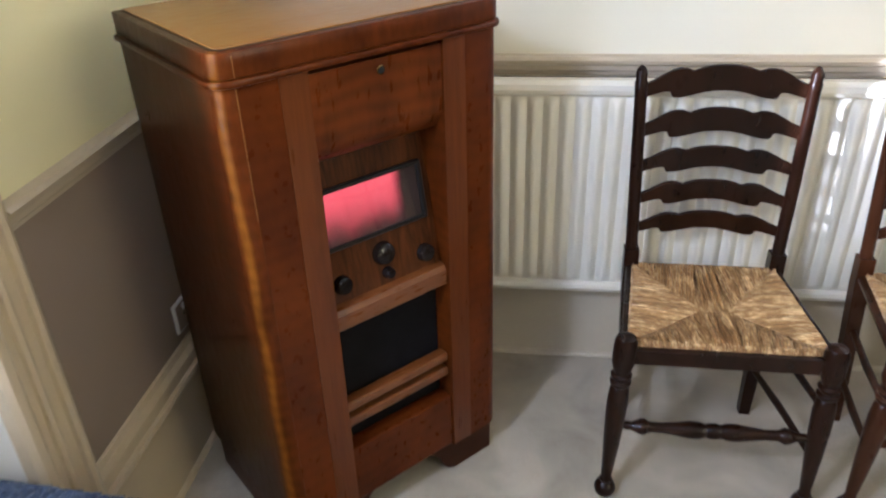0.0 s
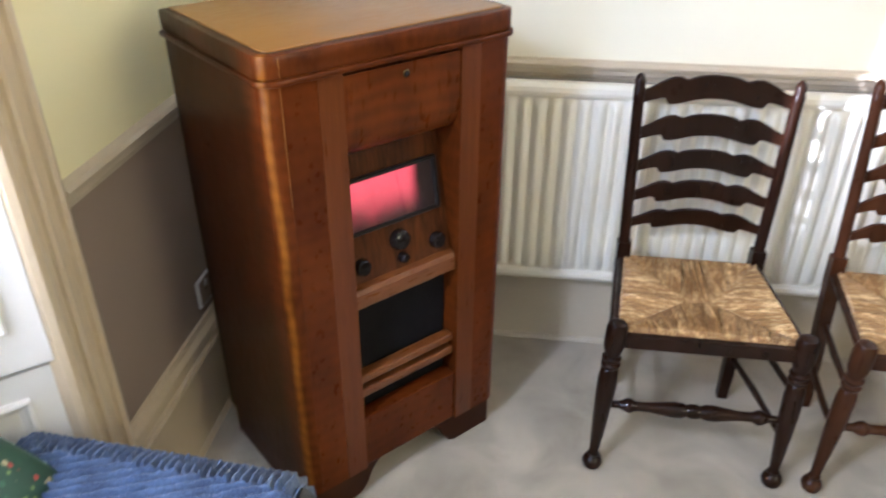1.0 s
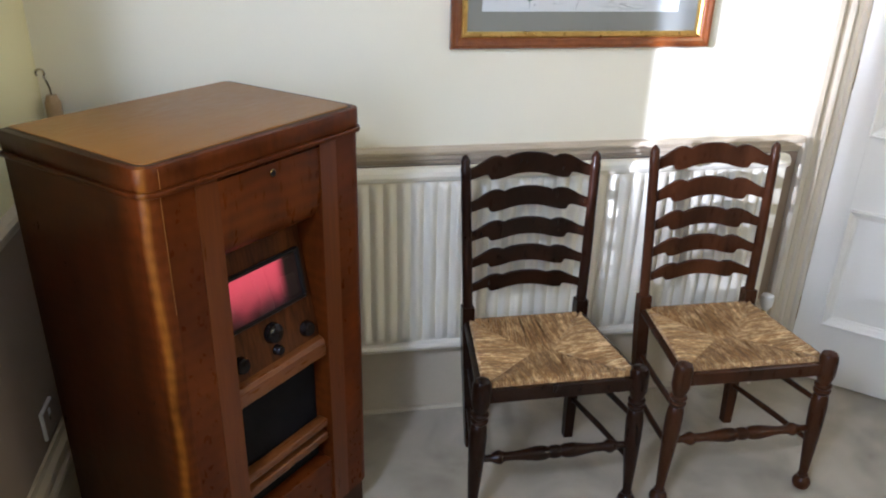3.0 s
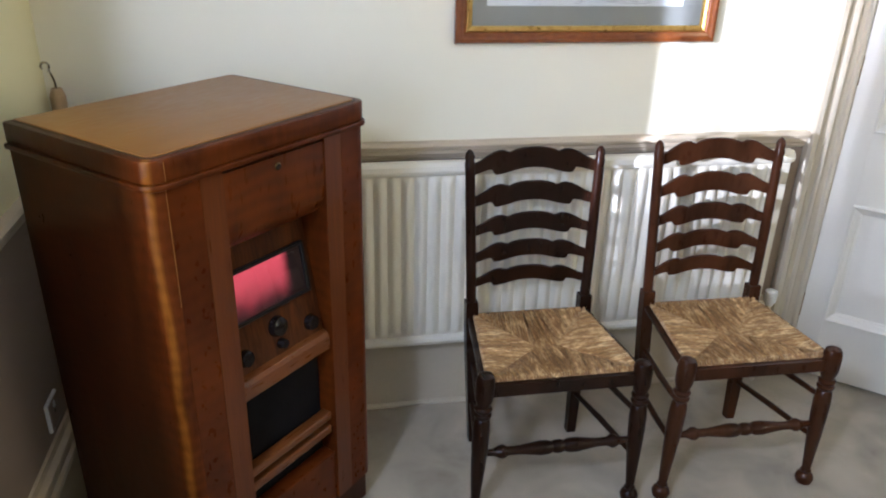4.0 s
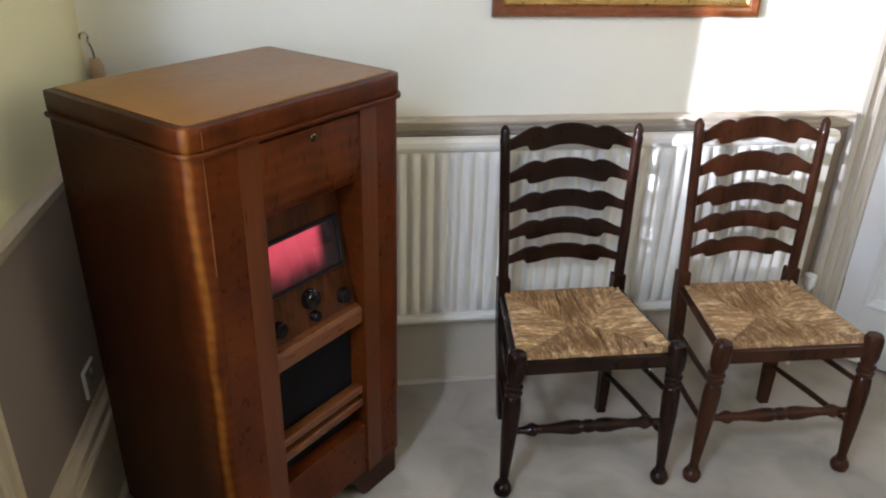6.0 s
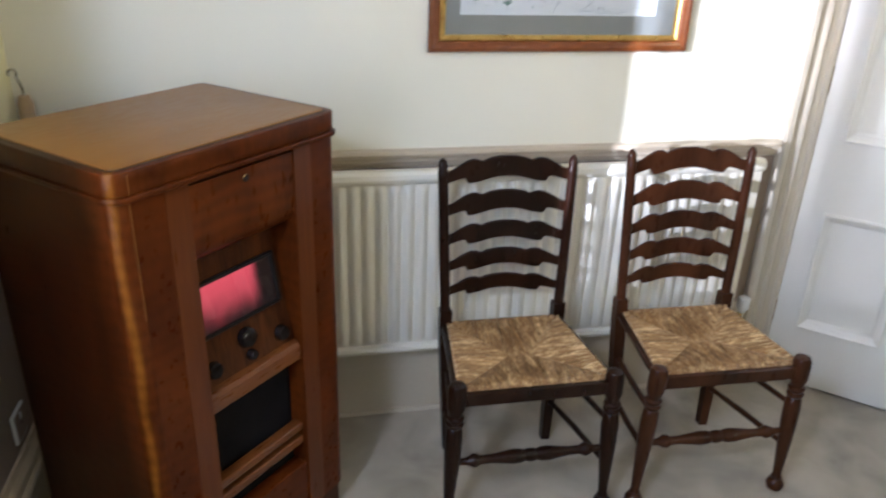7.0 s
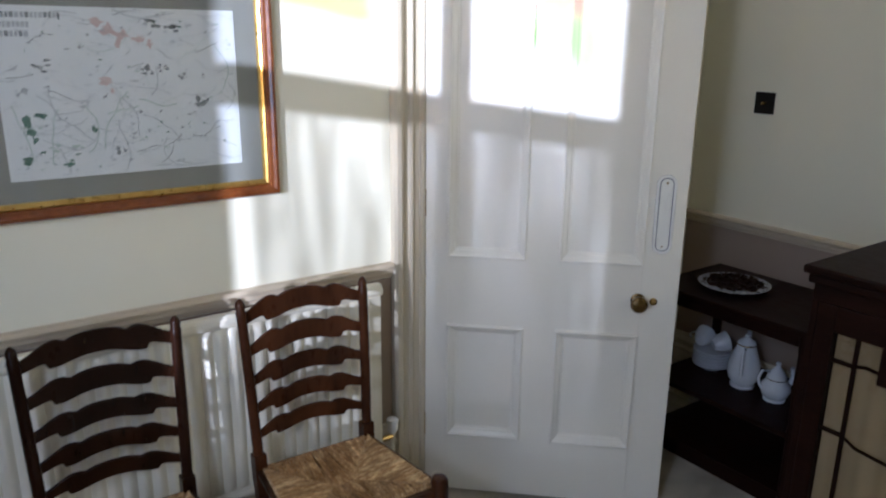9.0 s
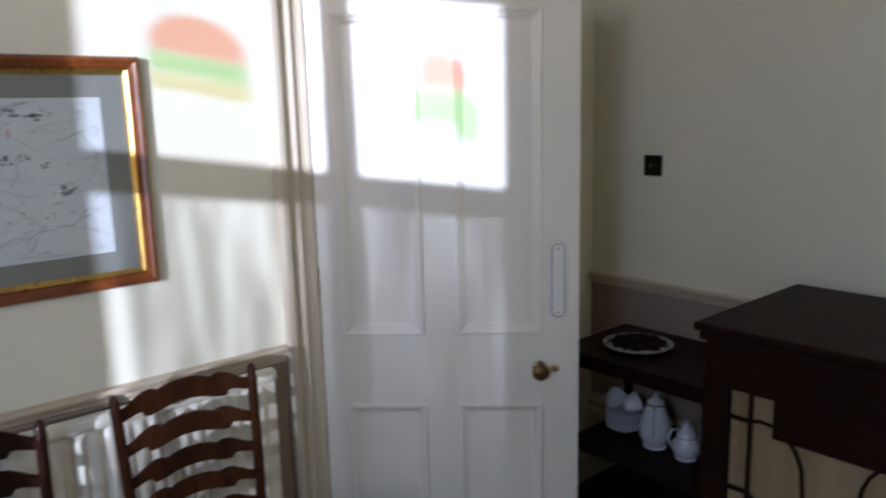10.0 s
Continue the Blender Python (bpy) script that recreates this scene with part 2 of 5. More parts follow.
def floral():
    m = bpy.data.materials.new("green_floral_fabric")
    m.use_nodes = True
    N, L = m.node_tree.nodes, m.node_tree.links
    tc = N.new("ShaderNodeTexCoord")
    v = N.new("ShaderNodeTexVoronoi")
    v.inputs["Scale"].default_value = 60
    L.new(tc.outputs["Object"], v.inputs["Vector"])
    hue = N.new("ShaderNodeValToRGB")
    e = hue.color_ramp.elements
    hue.color_ramp.interpolation = "CONSTANT"
    e[0].color, e[1].color = (0.035, 0.085, 0.05, 1), (0.42, 0.07, 0.05, 1)
    e[0].position, e[1].position = 0, 0.42
    for p, c in ((0.55, (0.22, 0.30, 0.09, 1)), (0.70, (0.05, 0.13, 0.07, 1)), (0.82, (0.50, 0.42, 0.25, 1))):
        k = e.new(p)
        k.color = c
    sep = N.new("ShaderNodeSeparateColor")
    L.new(v.outputs["Color"], sep.inputs[0])
    L.new(sep.outputs[0], hue.inputs["Fac"])
    edge = N.new("ShaderNodeValToRGB")
    edge.color_ramp.elements[0].position, edge.color_ramp.elements[1].position = 0.30, 0.42
    L.new(v.outputs["Distance"], edge.inputs["Fac"])
    mx = N.new("ShaderNodeMix")
    mx.data_type = "RGBA"
    L.new(edge.outputs["Color"], mx.inputs["Factor"])
    L.new(hue.outputs["Color"], mx.inputs[6])
    mx.inputs[7].default_value = (0.03, 0.075, 0.045, 1)
    L.new(mx.outputs[2], N["Principled BSDF"].inputs["Base Color"])
    N["Principled BSDF"].inputs["Roughness"].default_value = 0.5
    return m


FLORAL = floral()


def net(name, lo, hi):
    m = bpy.data.materials.new(name)
    m.use_nodes = True
    N, L = m.node_tree.nodes, m.node_tree.links
    N.remove(N["Principled BSDF"])
    tc = N.new("ShaderNodeTexCoord")
    mp = N.new("ShaderNodeMapping")
    mp.inputs["Scale"].default_value = (0, 1, 0.05)
    L.new(tc.outputs["Object"], mp.inputs["Vector"])
    n = N.new("ShaderNodeTexNoise")
    n.inputs["Scale"].default_value, n.inputs["Detail"].default_value = 36, 3
    L.new(mp.outputs[0], n.inputs["Vector"])
    r = N.new("ShaderNodeMapRange")
    r.inputs["From Min"].default_value, r.inputs["From Max"].default_value = 0.42, 0.60
    r.inputs["To Min"].default_value, r.inputs["To Max"].default_value = lo, hi
    L.new(n.outputs["Fac"], r.inputs["Value"])
    sep = N.new("ShaderNodeSeparateXYZ")
    L.new(tc.outputs["Object"], sep.inputs[0])
    # passes less sun low down, a made-up density that dims the light there
    sun_dim = N.new("ShaderNodeMapRange")
    sun_dim.inputs["From Min"].default_value, sun_dim.inputs["From Max"].default_value = 1.0, 1.7
    sun_dim.inputs["To Min"].default_value, sun_dim.inputs["To Max"].default_value = 0.17, 1.0
    L.new(sep.outputs["Z"], sun_dim.inputs["Value"])
    thin = N.new("ShaderNodeMath")
    thin.operation = "MULTIPLY"
    L.new(r.outputs[0], thin.inputs[0])
    L.new(sun_dim.outputs[0], thin.inputs[1])
    t, d = N.new("ShaderNodeBsdfTransparent"), N.new("ShaderNodeBsdfTranslucent")
    d.inputs["Color"].default_value = (0.8, 0.8, 0.78, 1)
    mx = N.new("ShaderNodeMixShader")
    L.new(thin.outputs[0], mx.inputs[0])
    L.new(d.outputs[0], mx.inputs[1])
    L.new(t.outputs[0], mx.inputs[2])
    L.new(mx.outputs[0], N["Material Output"].inputs["Surface"])
    return m


NET = net("net_curtain_fabric", 0.34, 0.96)
NETTHICK = net("lined_net_fabric", 0.03, 0.16)


def dial_light():
    m = bpy.data.materials.new("lit_dial_scale")
    m.use_nodes = True
    N, L = m.node_tree.nodes, m.node_tree.links
    b = N["Principled BSDF"]
    tc = N.new("ShaderNodeTexCoord")
    sp = N.new("ShaderNodeSeparateXYZ")
    L.new(tc.outputs["Object"], sp.inputs[0])
    smoke = N.new("ShaderNodeTexNoise")
    smoke.inputs["Scale"].default_value = 13
    L.new(tc.outputs["Object"], smoke.inputs["Vector"])

    def ramp(axis, soft, lo, hi, a, b_):
        """A soft step along one axis, its edge stirred by the smoke."""
        k = N.new("ShaderNodeMath")
        k.operation = "MULTIPLY_ADD"
        L.new(smoke.outputs["Fac"], k.inputs[0])
        k.inputs[1].default_value = soft
        L.new(sp.outputs[axis], k.inputs[2])
        r = N.new("ShaderNodeMapRange")
        r.interpolation_type = "SMOOTHSTEP"
        for key, v in (("From Min", lo), ("From Max", hi), ("To Min", a), ("To Max", b_)):
            r.inputs[key].default_value = v
        L.new(k.outputs[0], r.inputs["Value"])
        return r.outputs[0]

    def times(p, q):
        k = N.new("ShaderNodeMath")
        k.operation = "MULTIPLY"
        L.new(p, k.inputs[0])
        L.new(q, k.inputs[1])
        return k.outputs[0]
    mr = times(times(ramp("X", 0.02, 0.062, 0.100, 0.25, 0.0), ramp("Z", 0.09, 0.170, 0.250, 0.06, 1.0)), ramp("Z", 0.0, 0.130, 0.250, 0.70, 1.30))
    L.new(mr, b.inputs["Emission Strength"])
    b.inputs["Base Color"].default_value = (0.03, 0.012, 0.012, 1)
    b.inputs["Emission Color"].default_value = (0.85, 0.088, 0.092, 1)
    b.inputs["Roughness"].default_value = 0.5
    return m


DIAL = dial_light()


# ---- mesh tools ----
def part(name, bm, material, parent=None, label="", smooth=False):
    me = bpy.data.meshes.new(name)
    bmesh.ops.recalc_face_normals(bm, faces=bm.faces)
    bm.to_mesh(me)
    bm.free()
    if smooth:
        me.shade_smooth()
        me.set_sharp_from_angle(angle=radians(38))
    me.materials.append(material)
    ob = new(name, me)
    if parent is not None:
        ob.parent = parent
    if label:
        tagged(ob, label)
    return ob


def thing(name, m, label, category, group="", kind=""):
    ob = new(name)
    ob.matrix_world = m
    ob.empty_display_size = 0.1
    return tagged(ob, label, category, group, kind)


def box(x0, x1, y0, y1, z0, z1, bevel=0.0, seg=2, bm=None):
    one = bmesh.new()
    bmesh.ops.create_cube(one, size=1)
    for v in one.verts:
        v.co = ((x0 + x1) / 2 + v.co.x * (x1 - x0), (y0 + y1) / 2 + v.co.y * (y1 - y0), (z0 + z1) / 2 + v.co.z * (z1 - z0))
    if bevel:
        bmesh.ops.bevel(one, geom=one.edges[:], offset=bevel, segments=seg, affect="EDGES", profile=0.5)
    return merge(bm, one)


def merge(bm, one):
    if bm is None:
        return one
    me = bpy.data.meshes.new("tmp")
    one.to_mesh(me)
    one.free()
    bm.from_mesh(me)
    bpy.data.meshes.remove(me)
    return bm


def prism(poly, axis, a, b, bm=None, bevel=0.0):
    """A closed polygon pushed along an axis from a to b: 'z' takes (x, y), 'y' takes (x, z), 'x' takes (y, z)."""
    one = bmesh.new()
    put = {"z": lambda p, h: (p[0], p[1], h), "y": lambda p, h: (p[0], h, p[1]), "x": lambda p, h: (h, p[0], p[1])}[axis]
    lo, hi = [one.verts.new(put(p, a)) for p in poly], [one.verts.new(put(p, b)) for p in poly]
    n = len(poly)
    one.faces.new(lo)
    one.faces.new(hi[::-1])
    for i in range(n):
        one.faces.new((lo[i], lo[(i + 1) % n], hi[(i + 1) % n], hi[i]))
    if bevel:
        bmesh.ops.recalc_face_normals(one, faces=one.faces)
        es = [e for e in one.edges if len(e.link_faces) == 2 and e.calc_face_angle(0) > 0.6]
        bmesh.ops.bevel(one, geom=es, offset=bevel, segments=2, affect="EDGES", profile=0.5)
    return merge(bm, one)


def sweep(path, radii, seg=10, bm=None, square=False, close=True):
    """A round (or square) bar through the points of path, with a radius at each."""
    one = bmesh.new()
    rings = []
    path = [Vector(p) for p in path]
    for i, p in enumerate(path):
        d = (path[min(i + 1, len(path) - 1)] - path[max(i - 1, 0)]).normalized()
        ref = Vector((0, 1, 0)) if abs(d.y) < 0.9 else Vector((1, 0, 0))
        s = d.cross(ref).normalized()
        t = d.cross(s).normalized()
        r = radii[i] if hasattr(radii, "__len__") else radii
        n = 4 if square else seg
        off = math.pi / 4 if square else 0
        k = 1.414 if square else 1
        rings.append([one.verts.new(p + (s * math.cos(off + 2 * math.pi * j / n) + t * math.sin(off + 2 * math.pi * j / n)) * r * k) for j in range(n)])
    for a, b in zip(rings, rings[1:]):
        n = len(a)
        for j in range(n):
            one.faces.new((a[j], a[(j + 1) % n], b[(j + 1) % n], b[j]))
    if close:
        one.faces.new(rings[0][::-1])
        one.faces.new(rings[-1])
    if square:
        es = [e for e in one.edges if len(e.link_faces) == 2 and e.calc_face_angle(0) > 0.7]
        bmesh.ops.bevel(one, geom=es, offset=min(radii if hasattr(radii, "__len__") else [radii]) * 0.3, segments=2, affect="EDGES")
    return merge(bm, one)


def turned(profile, base=(0, 0, 0), axis="z", seg=16, bm=None):
    """A lathe piece: profile of (height, radius) pairs along an axis."""
    if axis == "z":
        path = [(base[0], base[1], base[2] + h) for h, r in profile]
    elif axis == "x":
        path = [(base[0] + h, base[1], base[2]) for h, r in profile]
    else:
        path = [(base[0], base[1] + h, base[2]) for h, r in profile]
    return sweep(path, [max(r, 0.0006) for h, r in profile], seg, bm)


def round_rect(x0, x1, y0, y1, r, n=6):
    out = []
    for cx, cy, a0 in ((x1 - r, y1 - r, 0), (x0 + r, y1 - r, 90), (x0 + r, y0 + r, 180), (x1 - r, y0 + r, 270)):
        for i in range(n + 1):
            a = radians(a0 + 90 * i / n)
            out.append((cx + r * math.cos(a), cy + r * math.sin(a)))
    return out


def mitred(x0, x1, z0, z1, prof):
    """A rim of mitred mouldings round a panel: prof of (in from the edge, y)."""
    bm = bmesh.new()
    rings = [[bm.verts.new(p) for p in ((x0 + i, y, z0 + i), (x1 - i, y, z0 + i), (x1 - i, y, z1 - i), (x0 + i, y, z1 - i))] for i, y in prof]
    for a, b in zip(rings, rings[1:]):
        for k in range(4):
            bm.faces.new((a[k], a[(k + 1) % 4], b[(k + 1) % 4], b[k]))
    return bm


MOULD = [(0, 0.004), (0.0, -0.009), (0.004, -0.012), (0.009, -0.011), (0.012, -0.006), (0.016, -0.003), (0.024, 0.002), (0.030, 0.010), (0.034, 0.011), (0.036, 0.0165)]


def move(bm, m):
    bmesh.ops.transform(bm, matrix=m, verts=bm.verts)
    return bm


def moulding(name, profile, a, b, material, parent=None, label="", smooth=False):
    """A moulding from plan point a to plan point b: profile of (out from the wall, height); out is to the left of a to b."""
    a, b = Vector((*a, 0)), Vector((*b, 0))
    d = (b - a).normalized()
    o = Vector((-d.y, d.x, 0))
    bm = bmesh.new()
    ra, rb = [[bm.verts.new(q + o * p + Vector((0, 0, z))) for p, z in profile] for q in (a, b)]
    n = len(profile)
    for i in range(n):
        bm.faces.new((ra[i], ra[(i + 1) % n], rb[(i + 1) % n], rb[i]))
    bm.faces.new(ra)
    bm.faces.new(rb[::-1])
    return part(name, bm, material, parent, label, smooth)


def structure(ob, label, category):
    return tagged(ob, label, category, "", "structure")


# ---- the room ----
XL, XR, YB, H = -1.19, 2.98, -4.7, 2.95
WY0, WY1, WZ0, WZ1 = -2.78, -1.34, 0.66, 2.72       # the window's opening at the glass
SPLAY = 0.21
DX0, DX1, DH = 1.40, 2.33, 2.27                      # the doorway in the north wall
T = 0.30
structure(part("floor", box(XL - T, XR + T, YB - T, 1.45, -0.12, 0.0), CARPET), "pale beige wool carpet fitted wall to wall", "carpet")
structure(part("ceiling", box(XL - T, XR + T, YB - T, 1.45, H, H + 0.15), CEIL), "plain white plaster ceiling", "ceiling")


def wall(name, pieces, label, paint=None):
    bm = None
    for p in pieces:
        bm = box(*p, bm=bm)
    return structure(part(name, bm, paint or WALL), label, "wall")


wall("wall_north", [(XL - T, DX0, 0, T, 0, H), (DX1, XR + T, 0, T, 0, H), (DX0, DX1, 0, T, DH, H)], "cream painted plaster wall above a chair rail")
BY0, BY1, BZ0, BZ1 = -3.70, -2.40, 1.15, 2.55       # unseen second window behind the camera, added for the warm fill
wall("wall_east", [(XR, XR + T, BY1, 0, 0, H), (XR, XR + T, YB, BY0, 0, H), (XR, XR + T, BY0, BY1, 0, BZ0), (XR, XR + T, BY0, BY1, BZ1, H)], "cream painted plaster wall with a brown dado")
wall("wall_south", [(XL - T, XR + T, YB - T, YB, 0, H)], "plain cream plaster wall")
WA, WB = WY0 - SPLAY, WY1 + SPLAY
wall("wall_west", [(XL - T, XL, WB, 0, 0, H), (XL - T, XL, YB, WA, 0, H), (XL - T, XL, WA, WB, WZ1, H), (XL - T, XL - 0.17, WA, WB, 0, WZ0)],
     "cream plaster wall beside the window bay, yellow light put into its colour", WARMLIT)
wall("wall_hall", [(DX0 - 0.5, XR + T, 1.3, 1.45, 0, H), (DX0 - 0.65, DX0 - 0.5, T, 1.45, 0, H), (XR, XR + T, T, 1.3, 0, H)], "plain cream wall of the hall beyond the door")

# dado paper, skirting, chair rail
RAIL = [(0, 0.926), (0.010, 0.928), (0.012, 0.938), (0.018, 0.944), (0.018, 0.957), (0.030, 0.963), (0.034, 0.974), (0.026, 0.982), (0, 0.984)]
SKIRT = [(0, 0), (0.028, 0), (0.028, 0.250), (0.036, 0.256), (0.040, 0.266), (0.036, 0.276), (0.026, 0.279), (0.025, 0.300), (0.030, 0.305), (0.028, 0.314), (0.016, 0.326), (0.012, 0.342), (0, 0.344)]
AL, AR = 1.252, 1.392                                 # the door's architrave on the north wall
structure(part("dado_north", box(XL, AL, -0.004, 0.0, 0.0, 0.93), DADO), "taupe painted dado below the chair rail", "dado")
structure(part("dado_west", box(XL, XL + 0.004, WB + 0.147, 0.0, 0.0, 0.93), DADO), "taupe painted dado below the chair rail", "dado")
structure(part("dado_east", box(XR - 0.004, XR, YB, 0.0, 0.0, 0.93), DADO), "brown taupe dado below the chair rail", "dado")
structure(moulding("chair_rail_north", [(p, z + 0.008) for p, z in RAIL], (AL, 0), (XL, 0), RAILPAINT), "tan moulded wooden chair rail", "rail")
structure(moulding("chair_rail_west", RAIL, (XL, 0), (XL, WB + 0.147), RAILPAINT), "tan moulded wooden chair rail", "rail")
structure(moulding("chair_rail_east", RAIL, (XR, YB), (XR, 0), RAILPAINT), "tan moulded wooden chair rail", "rail")
structure(moulding("baseboard_north", SKIRT, (AL, 0), (XL, 0), PALEBEIGE), "tall beige moulded skirting board", "skirting")
structure(moulding("baseboard_west", SKIRT, (XL, 0), (XL, WB + 0.147), LITBEIGE), "tall beige moulded skirting board", "skirting")
structure(moulding("baseboard_east", SKIRT, (XR, YB), (XR, 0), PALEBEIGE), "tall beige moulded skirting board", "skirting")
structure(moulding("baseboard_south", SKIRT, (XL, YB), (XR, YB), PALEBEIGE), "tall beige moulded skirting board", "skirting")

BEAD = [(0.028, 0), (0.042, 0), (0.041, 0.006), (0.036, 0.011), (0.028, 0.013)]
structure(moulding("trim_floor_north", BEAD, (AL, 0), (XL, 0), PALEBEIGE), "thin pale bead where skirting meets carpet", "trim")
structure(moulding("trim_floor_west", BEAD, (XL, 0), (XL, WB + 0.147), LITBEIGE), "thin pale bead where skirting meets carpet", "trim")

# architraves: an upright moulding, its profile in plan
ARCH = [(0, 0), (0, 0.024), (0.012, 0.030), (0.020, 0.026), (0.022, 0.014), (0.050, 0.012), (0.053, 0.024), (0.060, 0.026), (0.066, 0.022), (0.068, 0.012), (0.095, 0.012), (0.098, 0.028), (0.112, 0.038), (0.128, 0.036), (0.136, 0.024), (0.138, 0)]


def architrave(name, x, y, turn, z0, z1, material, label, wide=1.0):
    bm = prism([(p * wide, q) for p, q in ARCH], "z", z0, z1)
    move(bm, pose(x, y, 0, 0, 0, turn))
    return structure(part(name, bm, material), label, "architrave")


architrave("trim_door_west", AR, 0, 180, 0, DH + 0.02, PALEBEIGE, "beige moulded door architrave")
architrave("trim_door_east", DX1 + 0.145, 0, 180, 0, DH + 0.02, PALEBEIGE, "beige moulded door architrave")
structure(part("trim_door_head", box(AL, DX1 + 0.145, -0.03, 0, DH + 0.02, DH + 0.15, 0.006), PALEBEIGE), "beige moulded head of the doorway", "architrave")
architrave("trim_window_north", XL, WB + 0.150, -90, 0, WZ1 + 0.12, LITBEIGE, "beige moulded window architrave", 1.12)
architrave("trim_window_south", XL, WA - 0.002, -90, 0, WZ1 + 0.12, LITBEIGE, "beige moulded window architrave")


# ---- the window and its shutters, beside the camera ----
def window():
    w = thing("window_1", pose(0, 0, 0), "tall white window with stained glass upper lights", "window", kind="structure")
    x0, x1 = XL - 0.30, XL - 0.22
    ym = (-1.987 - 2.090) / 2
    part("window_frame", box(x0, x1, WY1 - 0.05, WB + 0.02, WZ0, WZ1, 0.004), WHITE, w)
    part("window_frame", box(x0, x1, WA - 0.02, WY0 + 0.06, WZ0, WZ1, 0.004), WHITE, w)
    part("window_frame", box(x0, x1, WY0 + 0.06, WY1 - 0.05, WZ1 - 0.07, WZ1 + 0.02, 0.004), WHITE, w)
    part("mullion", box(x0 + 0.01, x1 - 0.01, ym - 0.05, ym + 0.05, WZ0, WZ1 - 0.07, 0.004), WHITE, w)
    part("transom", box(x0, x1 + 0.01, WY0 + 0.05, WY1 - 0.05, 1.92, 2.035, 0.006), WHITE, w)
    part("window_sill", box(x0, XL - 0.165, WY0 - 0.1, WY1 + 0.1, WZ0 - 0.04, WZ0 + 0.012, 0.006), WHITE, w)
    xg = XL - 0.262
    for a, b, ya in ((WY0 + 0.06, ym - 0.05, -2.45), (ym + 0.05, WY1 - 0.05, -1.648)):
        for z0, z1 in ((WZ0 + 0.012, 1.92), (2.035, WZ1 - 0.07)):
            part("pane", box(xg - 0.002, xg + 0.002, a, b, z0, z1), PANE, w)
        zc = 2.362
        wide = ya > -2
        if wide:
            tulip = [(-0.098, 0.0), (0.098, 0.0), (0.100, 0.045), (0.080, 0.085), (0.045, 0.112), (0.0, 0.120), (-0.050, 0.110), (-0.085, 0.080), (-0.100, 0.040)]
            leaf = [(-0.102, -0.004), (0.102, -0.004), (0.106, -0.055), (0.050, -0.062), (0.0, -0.058), (-0.060, -0.066), (-0.106, -0.058)]
        else:
            tulip = [(-0.108, 0.0), (0.086, 0.0), (0.090, 0.065), (0.076, 0.108), (0.016, 0.130), (-0.030, 0.112), (-0.095, 0.088), (-0.110, 0.045)]
            leaf = [(-0.110, -0.004), (0.094, -0.004), (0.125, -0.090), (0.100, -0.130), (0.050, -0.116), (0.010, -0.132), (-0.035, -0.118), (-0.085, -0.176), (-0.135, -0.184), (-0.160, -0.105), (-0.150, -0.035)]
        part("stained_flower", prism([(ya + p, zc + q) for p, q in tulip], "x", xg + 0.004, xg + 0.007), REDGLASS, w, "red stained glass flower")
        part("stained_leaf", prism([(ya + p, zc + q) for p, q in leaf], "x", xg + 0.004, xg + 0.007), GREENGLASS, w, "green stained glass leaves")
        if wide:
            band = [(-0.106, -0.066), (0.106, -0.066), (0.112, -0.118), (0.030, -0.112), (-0.060, -0.124), (-0.112, -0.116)]
            part("stained_band", prism([(ya + p, zc + q) for p, q in band], "x", xg + 0.004, xg + 0.007), YELLOWGLASS, w, "pale yellow stained glass")
    return w


window()


def back_window():
    w = thing("window_2", pose(0, 0, 0), "unseen white sash window added for the warm fill light", "window", kind="structure")
    x0, x1 = XR + 0.14, XR + 0.20
    for p in ((BY0, BY0 + 0.06, BZ0, BZ1), (BY1 - 0.06, BY1, BZ0, BZ1), (BY0 + 0.06, BY1 - 0.06, BZ1 - 0.06, BZ1), (BY0 + 0.06, BY1 - 0.06, BZ0, BZ0 + 0.08), (BY0 + 0.06, BY1 - 0.06, 1.83, 1.88)):
        part("window_frame", box(x0, x1, p[0], p[1], p[2], p[3], 0.004), WHITE, w)
    part("window_sill", box(XR - 0.05, XR + 0.13, BY0 - 0.04, BY1 + 0.04, BZ0 - 0.035, BZ0, 0.005), WHITE, w)
    for z0, z1 in ((BZ0 + 0.08, 1.83), (1.88, BZ1 - 0.06)):
        part("pane", box(XR + 0.168, XR + 0.172, BY0 + 0.06, BY1 - 0.06, z0, z1), PANE, w)


back_window()


def shutter(name, a, b, z0, z1, label):
    """A panelled board from plan point a to plan point b, its panels sunk with a moulded edge."""
    a, b = Vector((*a, 0)), Vector((*b, 0))
    d = b - a
    w = d.length
    root = thing(name, Matrix.Translation(a) @ pose(0, 0, 0, 0, 0, math.degrees(math.atan2(d.y, d.x))), label, "shutter", kind="structure")
    part("board", box(0, w, 0.0, 0.022, z0, z1, 0.002), WHITE, root)
    e = 0.060
    part("panel_mould", mitred(e, w - e, z0 + 0.095, z1 - e, [(i, y - 0.004) for i, y in MOULD[:-2]] + [(0.034, 0.002)]), WHITE, root)
    return root


shutter("shutter_north_lower", (XL - 0.205, WY1 + 0.02), (XL + 0.006, WB), 0.0, 0.672, "white panelled lining below the window shutter")
shutter("shutter_north_upper", (XL - 0.205, WY1 + 0.02), (XL + 0.016, WB - 0.006), 0.684, WZ1, "white panelled folding window shutter")
shutter("shutter_south_lower", (XL, WA), (XL - 0.205, WY0 - 0.02), 0.0, 0.672, "white panelled lining below the window shutter")
shutter("shutter_south_upper", (XL, WA), (XL - 0.205, WY0 - 0.02), 0.684, WZ1, "white panelled folding window shutter")


